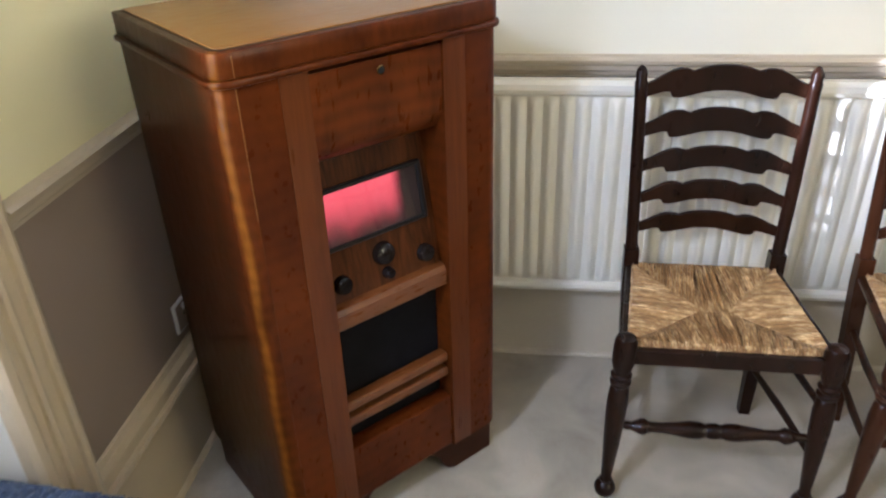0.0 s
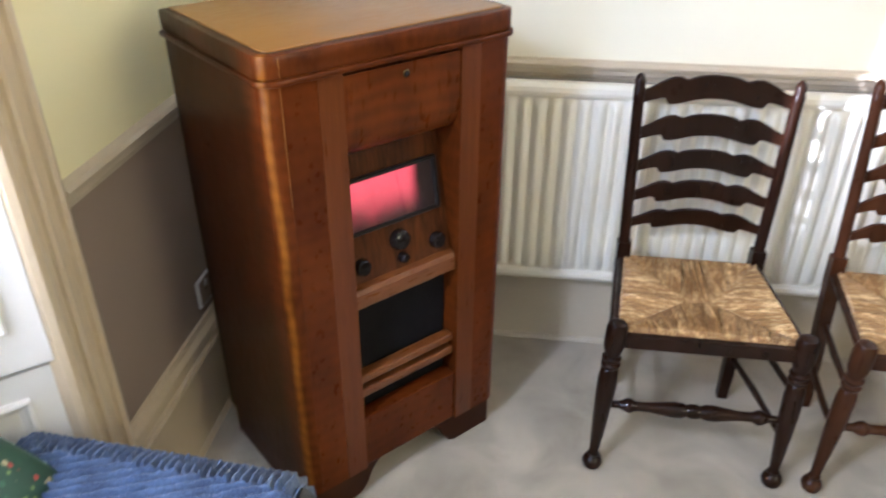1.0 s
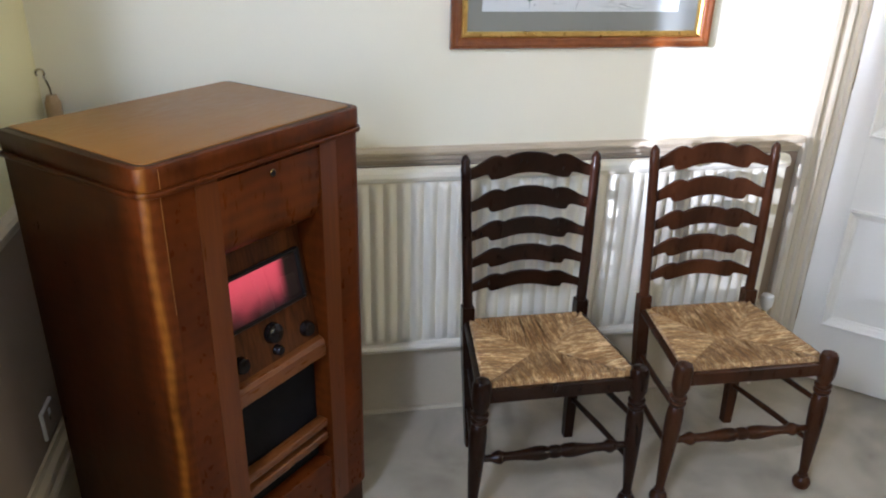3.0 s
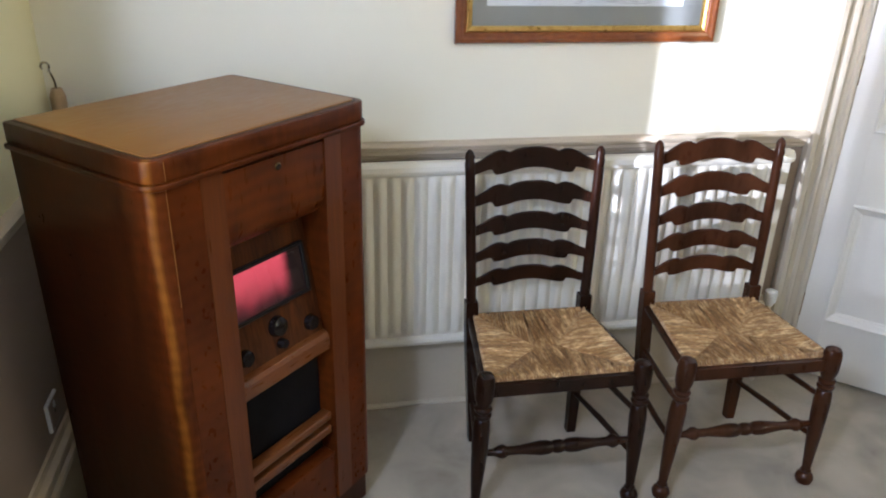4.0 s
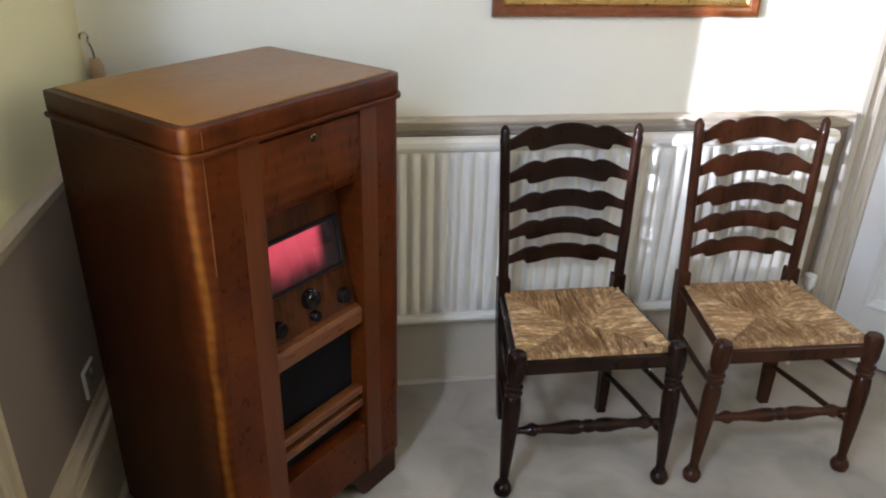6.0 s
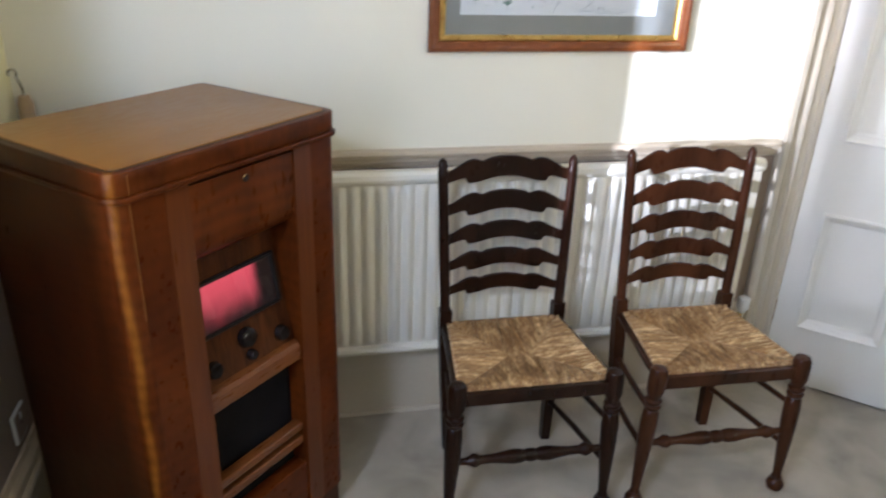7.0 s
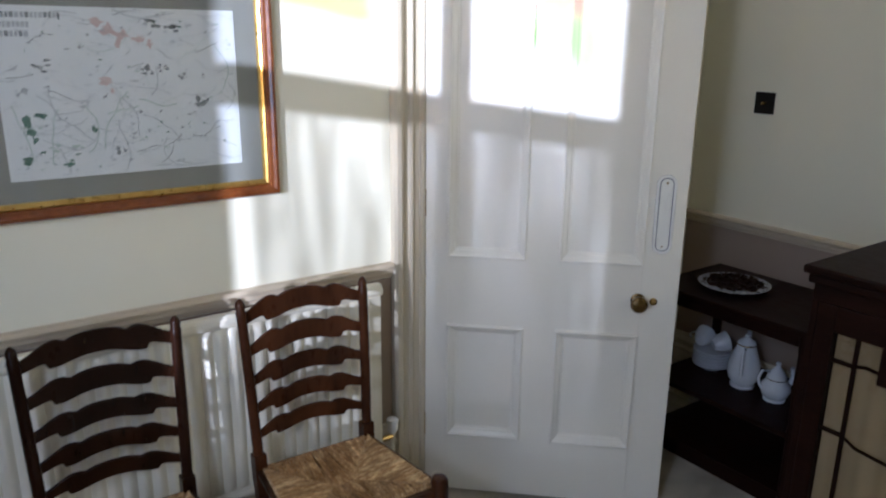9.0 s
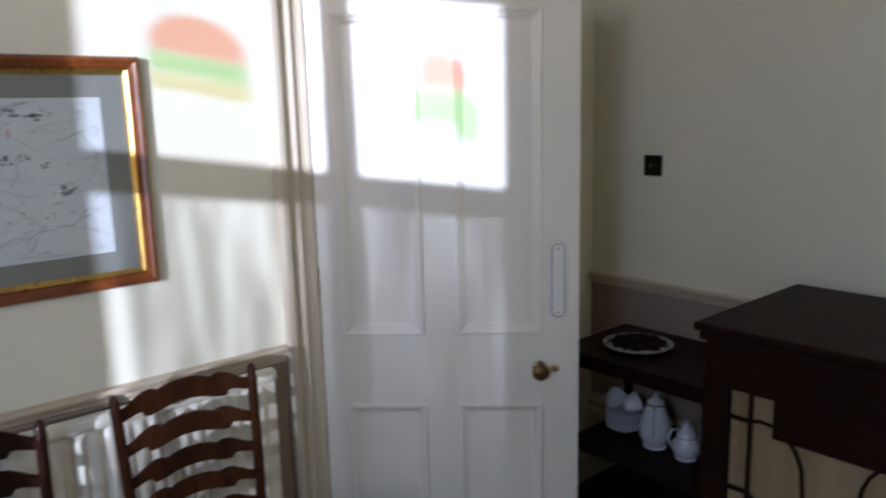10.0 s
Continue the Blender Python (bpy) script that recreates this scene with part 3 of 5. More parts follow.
def net_curtain(y0, y1, material, label):
    bm = bmesh.new()
    n = 90
    rows = []
    # the edge widens low down, added to stop a strip of sun
    for z in np.linspace(0.60, 1.90, 14):
        rows.append([bm.verts.new((XL - 0.140 + 0.012 * math.sin(i * 0.62) + 0.006 * math.sin(i * 0.23 + z), y0 + i * (y1 + 0.06 * max(0, min(1, (1.16 - z) / 0.20)) - y0) / n, z)) for i in range(n + 1)])
    for i, v in enumerate(rows[-1]):
        v.co.z -= 0.010 * (0.5 + 0.5 * noise.noise((i * 0.31, y0, 0)))
    for a, b in zip(rows, rows[1:]):
        for i in range(n):
            bm.faces.new((a[i], a[i + 1], b[i + 1], b[i]))
    root = thing("net_curtain", pose(0, 0, 0), label, "curtain", "window curtains")
    part("net", bm, material, root, smooth=True)
    part("curtain_rod", sweep([(XL - 0.140, y0 - 0.02, 1.905), (XL - 0.140, y1 + 0.03, 1.905)], 0.007), BRASS, root)


net_curtain(WY0 - 0.06, -1.80, NETTHICK, "dense white net curtain across the lower window")
net_curtain(-1.795, -1.385, NET, "thin white net curtain across the lower window")


# ---- the open door ----
def rim_ring(outer, inner):
    """A rounded raised border between two outlines in the x, z plane."""
    bm = bmesh.new()
    rings = []
    for f, y in ((0, -0.004), (0.08, -0.0105), (0.35, -0.0130), (0.65, -0.0130), (0.92, -0.0105), (1.0, -0.004)):
        rings.append([bm.verts.new((a[0] + (b[0] - a[0]) * f, y, a[1] + (b[1] - a[1]) * f)) for a, b in zip(outer, inner)])
    n = len(outer)
    for p, q in zip(rings, rings[1:]):
        for k in range(n):
            bm.faces.new((p[k], p[(k + 1) % n], q[(k + 1) % n], q[k]))
    return bm


def door():
    root = thing("door_1", pose(1.393, -0.024, 0, 0, 0, math.degrees(math.atan2(-0.629, 0.672))), "white four-panel door standing half open into the room", "door", kind="structure")
    W, Hd, t = 0.927, 2.25, 0.044
    panels = [(0.085, 0.372, 1.000, 2.120), (0.495, 0.795, 1.000, 2.120), (0.085, 0.372, 0.258, 0.728), (0.495, 0.795, 0.258, 0.728)]
    # stiles, rails and muntins; the local -y side faces the room
    for p in ((0, 0.085), (0.795, W)):
        part("stile", box(p[0], p[1], 0, t, 0.012, Hd, 0.0008, 1), WHITE, root)
    for z0, z1 in ((0.012, 0.258), (0.728, 1.0), (2.120, Hd)):
        part("rail", box(0.085, 0.795, 0.0003, t - 0.0003, z0, z1), WHITE, root)
    for z0, z1 in ((0.258, 0.728), (1.0, 2.120)):
        part("muntin", box(0.372, 0.495, 0.0006, t - 0.0006, z0, z1), WHITE, root)
    for a, b, c, d in panels:
        part("panel", box(a, b, 0.016, t - 0.016, c, d), WHITE, root)
        bm = mitred(a - 0.002, b + 0.002, c - 0.002, d + 0.002, MOULD)
        part("panel_moulding", bm, WHITE, root)
    for y, s in ((0, -1), (t, 1)):
        k = turned([(0, 0.026), (0.004, 0.026), (0.008, 0.013), (0.030, 0.011), (0.036, 0.020), (0.044, 0.029), (0.056, 0.031), (0.066, 0.024), (0.070, 0.010), (0.071, 0.0)], axis="y", seg=20)
        if s < 0:
            bmesh.ops.scale(k, vec=(1, -1, 1), verts=k.verts)
        move(k, Matrix.Translation((0.786, y, 0.866)))
        part("door_knob", k, BRONZE, root, "round aged brass door knob", True)
    part("escutcheon", turned([(0, 0.014), (-0.004, 0.014), (-0.007, 0.009), (-0.007, 0.0)], (0.842, 0, 0.864), "y", 16), BRASS, root, "small round brass keyhole cover")
    plate = prism([(p, q) for p, q in round_rect(0.818, 0.888, 1.046, 1.334, 0.034, 8)], "y", -0.006, 0, bevel=0.002)
    part("finger_plate", plate, WHITEPORC, root, "white porcelain finger plate, rim shade put in as a dark line")
    raised = rim_ring(round_rect(0.818, 0.888, 1.046, 1.334, 0.034, 8), round_rect(0.829, 0.877, 1.057, 1.323, 0.023, 8))
    part("finger_plate_rim", raised, WHITEPORC, root, "raised white rim", True)
    # dark line painted where the raised rim shades the face
    part("finger_plate_shade", prism(round_rect(0.829, 0.877, 1.057, 1.323, 0.023, 8), "y", -0.0066, -0.0055), RIMSHADE, root)
    part("finger_plate_face", prism(round_rect(0.8322, 0.8738, 1.0602, 1.3198, 0.0198, 8), "y", -0.0074, -0.0060), PLASTIC, root)
    for z in (1.075, 1.305):
        part("screw", turned([(0, 0.0035), (0.003, 0.003)], (0.853, -0.0100, z), "y", 8), BRASS, root)
    for z in (0.25, 1.15, 2.0):
        part("hinge", turned([(0, 0.006), (0.10, 0.006)], (-0.004, 0.002, z), "z", 10), BRASS, root)


door()


# ---- the radiator ----
def radiator():
    x0, x1, z0, z1 = -0.52, 1.160, 0.290, 0.946
    root = thing("radiator", pose(0, 0, 0), "cream white pressed steel panel radiator with vertical flutes", "radiator")
    pitch, bm = 0.0437, bmesh.new()
    xs, ys = [], []
    n = int((x1 - x0 - 0.05) / pitch)
    start = x0 + 0.025
    shape = [(k / 12, 0.0165 * (0.5 - 0.5 * math.cos(2 * math.pi * k / 12)) ** 0.62) for k in range(12)]
    for i in range(n):
        for f, d in shape:
            xs.append(start + (i + f) * pitch)
            ys.append(d)
    xs, ys = [x0] + xs + [start + n * pitch, x1], [0.0] + ys + [0.0, 0.0]
    levels = [(z0 + 0.030, 0.0), (z0 + 0.038, 0.15), (z0 + 0.050, 0.75), (z0 + 0.060, 1.0), (z1 - 0.075, 1.0), (z1 - 0.062, 0.8), (z1 - 0.050, 0.2), (z1 - 0.042, 0.0)]
    rows = [[bm.verts.new((x, -0.083 - d * k, z)) for x, d in zip(xs, ys)] for z, k in levels]
    for a, b in zip(rows, rows[1:]):
        for i in range(len(a) - 1):
            bm.faces.new((a[i], a[i + 1], b[i + 1], b[i]))
    part("front_panel", bm, RADWHITE, root, smooth=True)
    part("back_panel", box(x0, x1, -0.076, -0.062, z0 + 0.01, z1 - 0.01, 0.003), RADWHITE, root)
    part("top_channel", prism([(-0.060, z1 - 0.045), (-0.084, z1 - 0.045), (-0.101, z1 - 0.036), (-0.104, z1 - 0.024), (-0.100, z1 - 0.010), (-0.088, z1), (-0.060, z1)], "x", x0, x1, bevel=0.002), RADWHITE, root, "rounded top edge")
    part("bottom_channel", prism([(-0.060, z0 + 0.032), (-0.084, z0 + 0.032), (-0.098, z0 + 0.026), (-0.102, z0 + 0.014), (-0.094, z0), (-0.060, z0)], "x", x0, x1, bevel=0.002), RADWHITE, root)
    for x in (x0 + 0.2, x1 - 0.2):
        part("bracket", box(x - 0.02, x + 0.02, -0.062, -0.0045, z0 + 0.1, z1 - 0.1, 0.002), RADWHITE, root)
    part("pipe_tail", sweep([(x1, -0.070, z0 + 0.03), (x1 + 0.05, -0.070, z0 + 0.03)], 0.011), BRASS, root)
    part("pipe", sweep([(x1 + 0.052, -0.070, 0.0), (x1 + 0.052, -0.070, z0 + 0.04)], 0.008), RADWHITE, root)
    part("valve_head", turned([(0, 0.014), (0.010, 0.016), (0.014, 0.022), (0.050, 0.024), (0.058, 0.022), (0.062, 0.014)], (x1 + 0.052, -0.070, z0 + 0.045)), PLASTIC, root, "white plastic valve head", True)


radiator()


# ---- the ladder-back chairs ----
def slat(z0, z1, halfw, y):
    """One shaped ladder slat: a serpentine top edge with small ears and a hooked lower edge."""
    up = ((0, 1.0), (0.14, 0.985), (0.25, 0.945), (0.34, 0.875), (0.385, 0.82), (0.42, 0.845), (0.48, 0.905), (0.56, 0.915), (0.64, 0.87), (0.74, 0.75), (0.86, 0.58), (1.0, 0.45))
    down = ((0, 0.22), (0.14, 0.205), (0.28, 0.145), (0.42, 0.05), (0.52, 0.005), (0.60, 0.0), (0.635, 0.03), (0.645, 0.11), (0.66, 0.185), (0.69, 0.21), (0.76, 0.19), (0.86, 0.125), (1.0, 0.045))

    def edge(knots, s):
        f = np.interp(abs(s), [k for k, _ in knots], [v for _, v in knots])
        return z0 + (z1 - z0) * (1.12 * f - 0.12)

    def top(s):
        return edge(up, s)

    def low(s):
        return edge(down, s)
    bm = bmesh.new()
    n = 100
    rings = []
    for i in range(n + 1):
        s = -1 + 2 * i / n
        yy = y + 0.022 * (1 - s * s)
        x = s * halfw
        zt, zl = top(s), low(s)
        rings.append([bm.verts.new(p) for p in ((x, yy - 0.006, zl), (x, yy - 0.006, zt - 0.003), (x, yy - 0.003, zt), (x, yy + 0.003, zt), (x, yy + 0.006, zt - 0.003), (x, yy + 0.006, zl))])
    for a, b in zip(rings, rings[1:]):
        for j in range(6):
            bm.faces.new((a[j], a[(j + 1) % 6], b[(j + 1) % 6], b[j]))
    bm.faces.new(rings[0])
    bm.faces.new(rings[-1][::-1])
    return bm


def rush_cords(seat):
    """Four fields of rush cords, each square to its rail, meeting on the diagonals."""
    fl, fr, br, bl = Vector((-0.228, -0.605, 0.474)), Vector((0.228, -0.605, 0.474)), Vector((0.188, -0.232, 0.470)), Vector((-0.188, -0.232, 0.470))
    mid_l, mid_r = Vector((-0.030, -0.43, 0.462)), Vector((0.030, -0.43, 0.462))
    rng = random.Random(4)
    fields = ((fl, fr, mid_l, mid_r, 60), (fr, br, mid_r, mid_r, 48), (br, bl, mid_r, mid_l, 48), (bl, fl, mid_l, mid_l, 48))
    for f_no, (a, b, ca, cb, n) in enumerate(fields):
        side = (b - a).normalized()
        inward = Vector((-side.y, side.x, 0))
        for i in range(n):
            f = (i + 0.5) / n
            p = a.lerp(b, f)
            w = (b - a).length / n * rng.uniform(0.55, 0.82)
            u = min(1, 2.06 * min(f, 1 - f))
            q = a.lerp(ca, u) if f < 0.5 else b.lerp(cb, u)
            if u > 0.88 and (ca - cb).length > 0.01:
                q = ca.lerp(cb, (f - 0.43) / 0.14)
            rise = 0.004 * rng.random()
            out = -inward * 0.010
            wob = side * rng.uniform(-0.004, 0.004)
            path = [p + out * 0.1 + Vector((0, 0, -0.010)), p - out * 0.1 + Vector((0, 0, -0.002)), p - out * 0.5 + Vector((0, 0, 0.005 + rise)), p.lerp(q, 0.3) + wob + Vector((0, 0, 0.006 + rise)), p.lerp(q, 0.7) - wob * 0.6 + Vector((0, 0, 0.003 + rise * 0.6)), q + Vector((0, 0, -0.002))]
            bm = bmesh.new()
            rings = []
            for k, c in enumerate(path):
                ww = w * (1.0 if k < 5 else 0.8) * rng.uniform(0.85, 1.1)
                up = Vector((0, 0, 0.0055)) if k > 1 else out.normalized() * 0.0055
                rings.append([bm.verts.new(c - side * ww), bm.verts.new(c - side * ww * 0.4 + up), bm.verts.new(c + side * ww * 0.4 + up), bm.verts.new(c + side * ww)])
            for r0, r1 in zip(rings, rings[1:]):
                for k in range(3):
                    bm.faces.new((r0[k], r0[k + 1], r1[k + 1], r1[k]))
            part("rush_cord", bm, RUSHSIDE if f_no % 2 else RUSH, seat, smooth=True)


def rush_base():
    return prism([(-0.226, -0.603), (0.226, -0.603), (0.186, -0.234), (-0.186, -0.234)], "z", 0.446, 0.466)


def chair(m, wood, label, tall=1.0):
    def lift(z):
        """Heights of the back, stretched above the seat."""
        return z if z < 0.52 else 0.52 + (z - 0.52) * tall

    root = thing("ladder_back_chair", m, label, "chair", "pair of ladder-back chairs")
    for s in (-1, 1):
        post = [(s * 0.176, -0.262, 0.0), (s * 0.179, -0.255, 0.10), (s * 0.186, -0.236, 0.30), (s * 0.190, -0.224, 0.44), (s * 0.191, -0.219, 0.52)]
        part("back_leg", sweep(post, [0.015, 0.017, 0.019, 0.020, 0.0195], square=True), wood, root)
        up = [(0.50, 0.016), (0.53, 0.0165), (0.70, 0.0165), (0.90, 0.0155), (0.955, 0.0155), (0.970, 0.0165), (0.980, 0.0135), (0.992, 0.0155), (1.004, 0.012), (1.012, 0.005), (1.014, 0.0)]
        path = [(s * (0.191 + 0.016 * (z - 0.5) / 0.51), -0.220 + 0.040 * ((z - 0.5) / 0.51) ** 1.3, lift(z)) for z, r in up]
        part("back_post", sweep(path, [max(r, 0.0006) for z, r in up], 14), wood, root, smooth=True)
        leg = [(0.0, 0.014), (0.006, 0.024), (0.022, 0.0285), (0.036, 0.024), (0.044, 0.014), (0.052, 0.017), (0.058, 0.013), (0.10, 0.0145), (0.18, 0.019), (0.26, 0.0225), (0.32, 0.0235), (0.352, 0.021), (0.360, 0.016), (0.366, 0.022), (0.374, 0.0235), (0.380, 0.017), (0.386, 0.022), (0.394, 0.0235), (0.400, 0.017), (0.412, 0.020), (0.430, 0.0245), (0.470, 0.0255), (0.490, 0.0245), (0.502, 0.020), (0.508, 0.010), (0.509, 0)]
        path = [(s * (0.231 + 0.016 * (1 - z / 0.5)), -0.612 - 0.006 * (1 - z / 0.5), z) for z, r in leg]
        part("front_leg", sweep(path, [max(r * (1.10 if z > 0.06 else 1.0), 0.0006) for z, r in leg], 16), wood, root, smooth=True)
        part("seat_rail", sweep([(s * 0.232, -0.608, 0.466), (s * 0.192, -0.232, 0.463)], 0.0125), wood, root)
        for zf, zb in ((0.335, 0.300), (0.190, 0.150)):
            part("side_stretcher", sweep([(s * 0.226, -0.606, zf), (s * 0.208, -0.43, (zf + zb) / 2), (s * 0.182, -0.247, zb)], [0.0085, 0.0105, 0.0085], 10), wood, root, smooth=True)
    part("front_rail", prism([(-0.214, 0.432), (0.214, 0.432), (0.214, 0.473), (-0.214, 0.473)], "y", -0.625, -0.603, bevel=0.003), wood, root)
    part("back_rail", sweep([(-0.188, -0.229, 0.464), (0.188, -0.229, 0.464)], 0.0125), wood, root)
    half = [(0.222, 0.010), (0.196, 0.011), (0.184, 0.016), (0.176, 0.020), (0.166, 0.021), (0.157, 0.016), (0.150, 0.0135), (0.120, 0.0135), (0.085, 0.018), (0.055, 0.0225), (0.032, 0.0215), (0.018, 0.0165), (0.010, 0.0195), (0.0, 0.0205)]
    st = [(-h, r) for h, r in half] + [(h, r) for h, r in half[-2::-1]]
    part("front_stretcher", turned(st, (0, -0.610, 0.230), "x", 14), wood, root, smooth=True)
    for z0, z1 in ((0.938, 1.012), (0.836, 0.906), (0.742, 0.806), (0.653, 0.715), (0.570, 0.626)):
        k = (z0 - 0.49) / 0.51
        part("slat", slat(lift(z0), lift(z1), 0.186 + 0.016 * k, -0.220 + 0.040 * k ** 1.3 + 0.003), wood, root, smooth=True)
    seat = part("seat", rush_base(), RUSH, root, "golden woven rush seat")
    rush_cords(seat)
    return root


chair(pose(0.2150, 0, 0, 0, 0, -0.6), OAK, "blackish oak ladder-back chair with a woven rush seat")
chair(pose(0.8215, -0.012, 0, 0, 0, -1.4), SUNLITOAK, "oak ladder-back chair with a woven rush seat, sunlight put into its brown", 1.028)


# ---- the radiogram ----
def radiogram():
    root = thing("radiogram", pose(-0.718, -0.533, 0, 0, 0, 46), "tall walnut veneered radiogram with a lit pink dial", "radiogram")
    hw, yf, yb = 0.314, -0.240, 0.226
    ZB, ZT = 0.105, 1.184
    cl, cr, rec = -0.143, 0.158, 0.10

    def case_plan(grow, r):
        """The case in plan, grown outwards: round at the front corners, nearly square at the back."""
        x, y0, y1 = hw + grow, yf - grow, yb + grow * 0.4
        out = [(x, y1), (-x, y1)]
        for cx, a0 in ((-x + r, 180), (x - r, 270)):
            out += [(cx + r * math.cos(radians(a0 + 90 * k / 8)), y0 + r + r * math.sin(radians(a0 + 90 * k / 8))) for k in range(9)]
        return out
    outline = case_plan(0, 0.034)
    # the front edge is notched for the middle bay
    i = next(k for k in range(len(outline)) if outline[k][1] < -0.2 and outline[k][0] > 0.2)
    notched = outline[:i] + [(cl, yf), (cl, yf + rec), (cr, yf + rec), (cr, yf)] + outline[i:]
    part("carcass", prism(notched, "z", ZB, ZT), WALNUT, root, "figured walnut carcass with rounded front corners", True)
    for a, b in ((cl - 0.058, cl - 0.001), (cr + 0.001, cr + 0.058)):
        part("veneer_band", box(a, b, yf - 0.0012, yf + 0.005, ZB + 0.001, ZT - 0.004), WALNUTB, root, "straight grained walnut band")
    for a, b in ((-hw + 0.036, cl - 0.059), (cr + 0.059, hw - 0.036)):
        part("burr_panel", box(a, b, yf - 0.0008, yf + 0.004, ZB + 0.001, ZT - 0.004), BURR, root, "dark burr walnut panel")
    part("veneer_crack", box(-hw + 0.0338, -hw + 0.0348, yf - 0.0012, yf + 0.004, 0.93, ZT - 0.004), LIDTOP, root, "pale crack in the veneer")
    part("veneer_crack", box(-hw + 0.0338, -hw + 0.0348, yf - 0.0052, yf + 0.0, ZT + 0.012, 1.234), LIDTOP, root, "pale crack in the veneer")
    lid = part("lid", prism(case_plan(0.004, 0.036), "z", ZT + 0.010, 1.240, bevel=0.004), WALNUT, root, "walnut lid with a paler flat top", True)
    part("groove_line", prism(case_plan(-0.010, 0.024), "z", 1.235, 1.2406), EBON, lid, "dark inlaid line round the lid")
    part("lid_top", prism(case_plan(-0.0175, 0.018), "z", 1.236, 1.2430, bevel=0.0012), LIDTOP, lid, "paler walnut top panel", True)
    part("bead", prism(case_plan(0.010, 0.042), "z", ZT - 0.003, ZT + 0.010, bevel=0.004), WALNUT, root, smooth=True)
    # the fall front, rolling back under itself
    prof = [(yf + 0.003, 1.172), (yf + 0.003, 1.060), (yf + 0.006, 1.035), (yf + 0.016, 1.010), (yf + 0.034, 0.992), (yf + 0.060, 0.982), (yf + 0.092, 0.980), (yf + 0.092, 1.172)]
    part("fall_front", prism(prof, "x", cl + 0.001, cr - 0.001), FALL, root, "book matched walnut fall front", True)
    part("escutcheon", turned([(0.002, 0.0090), (-0.0012, 0.0090), (-0.0018, 0.0075)], (0.011, yf + 0.003, 1.149), "y", 18), BRONZE, root, "small brass keyhole ring")
    part("keyhole", turned([(0, 0.0066), (-0.0006, 0.0066), (-0.0008, 0.0)], (0.011, yf + 0.0010, 1.149), "y", 14), BLACK, root)
    # the sloping control panel with the dial
    top, low = (yf + 0.088, 0.978), (yf + 0.030, 0.664)
    slope = math.degrees(math.atan2(top[0] - low[0], top[1] - low[1]))
    panel = part("control_panel", box(cl + 0.001, cr - 0.001, 0, 0.012, 0, 0.322), ZEBRA, root, "sloping zebra grained control panel")
    panel.location, panel.rotation_euler = (0, low[0], low[1]), (-radians(slope), 0, 0)
    d0, d1, e0, e1 = cl + 0.004, 0.136, 0.118, 0.252
    for nm, p in (("dial_frame", (d0, d1, -0.010, 0.0, e0, e0 + 0.010)), ("dial_frame", (d0, d1, -0.012, 0.0, e1 - 0.010, e1)), ("dial_frame", (d0, d0 + 0.008, -0.006, 0.0, e0 + 0.008, e1 - 0.008)), ("dial_frame", (d1 - 0.012, d1, -0.012, 0.0, e0 + 0.008, e1 - 0.008))):
        part(nm, box(*p, 0.002, 1), BLACK, panel)
    part("dial_back", box(d0 + 0.008, d1 - 0.008, -0.0035, -0.0005, e0 + 0.008, e1 - 0.008), BLACK, panel)
    scale_poly = [(d0 + 0.009, e0 + 0.009), (d1 - 0.009, e0 + 0.009), (d1 - 0.009, e1 - 0.009), (d0 + 0.009, e1 - 0.009)]
    part("dial_scale", prism(scale_poly, "y", -0.0048, -0.0036), DIAL, panel, "glowing pink tuning scale")
    part("dial_glass", box(d0 + 0.008, d1 - 0.008, -0.0066, -0.0056, e0 + 0.008, e1 - 0.008), GLASS, panel)
    for x, z, r in ((-0.104, 0.040, 0.020), (0.008, 0.073, 0.025), (0.011, 0.026, 0.013), (0.116, 0.036, 0.020)):
        k = turned([(0, r * 1.08), (-0.004, r * 1.08), (-0.007, r), (-0.016, r * 0.93), (-0.019, r * 0.75), (-0.0195, 0)], (x, 0, z), "y", 18)
        part("control_knob", k, BAKE, panel, "dark brown control knob", True)
    part("cross_rail", prism([(yf + 0.008, 0.610), (yf + 0.008, 0.648), (yf + 0.014, 0.659), (yf + 0.036, 0.665), (yf + 0.06, 0.661), (yf + 0.06, 0.610)], "x", cl + 0.001, cr - 0.001, bevel=0.002), WALNUTL, root, "straight walnut cross rail")
    part("grille_cloth", box(cl, cr, yf + 0.055, yf + 0.060, 0.26, 0.614), CLOTH, root, "black loudspeaker cloth")
    for z0, z1 in ((0.380, 0.405), (0.335, 0.361)):
        part("grille_slat", box(cl + 0.001, cr - 0.001, yf + 0.012, yf + 0.045, z0, z1, 0.006, 3), WALNUTL, root, "light walnut grille slat")
    part("lower_board", box(cl + 0.001, cr - 0.001, yf + 0.006, yf + 0.05, ZB + 0.002, 0.272, 0.003), BURR, root)
    # the plinth: shaped front feet and a recessed base
    for s in (-1, 1):
        foot = [(s * 0.300, 0.0), (s * 0.172, 0.0), (s * 0.150, 0.010), (s * 0.132, 0.034), (s * 0.118, 0.066), (s * 0.098, 0.088), (s * 0.078, 0.105), (s * 0.300, 0.105)]
        part("plinth_foot", prism(foot, "y", yf + 0.016, yf + 0.040, bevel=0.003), EBON, root, "dark shaped plinth foot")
        part("plinth_side", box(s * 0.306 - (0.02 if s > 0 else 0), s * 0.306 + (0.02 if s < 0 else 0), yf + 0.035, yb - 0.01, 0, 0.105), EBON, root)
    part("plinth_back", box(-0.286, 0.286, yb - 0.03, yb - 0.01, 0, 0.105), EBON, root)


radiogram()


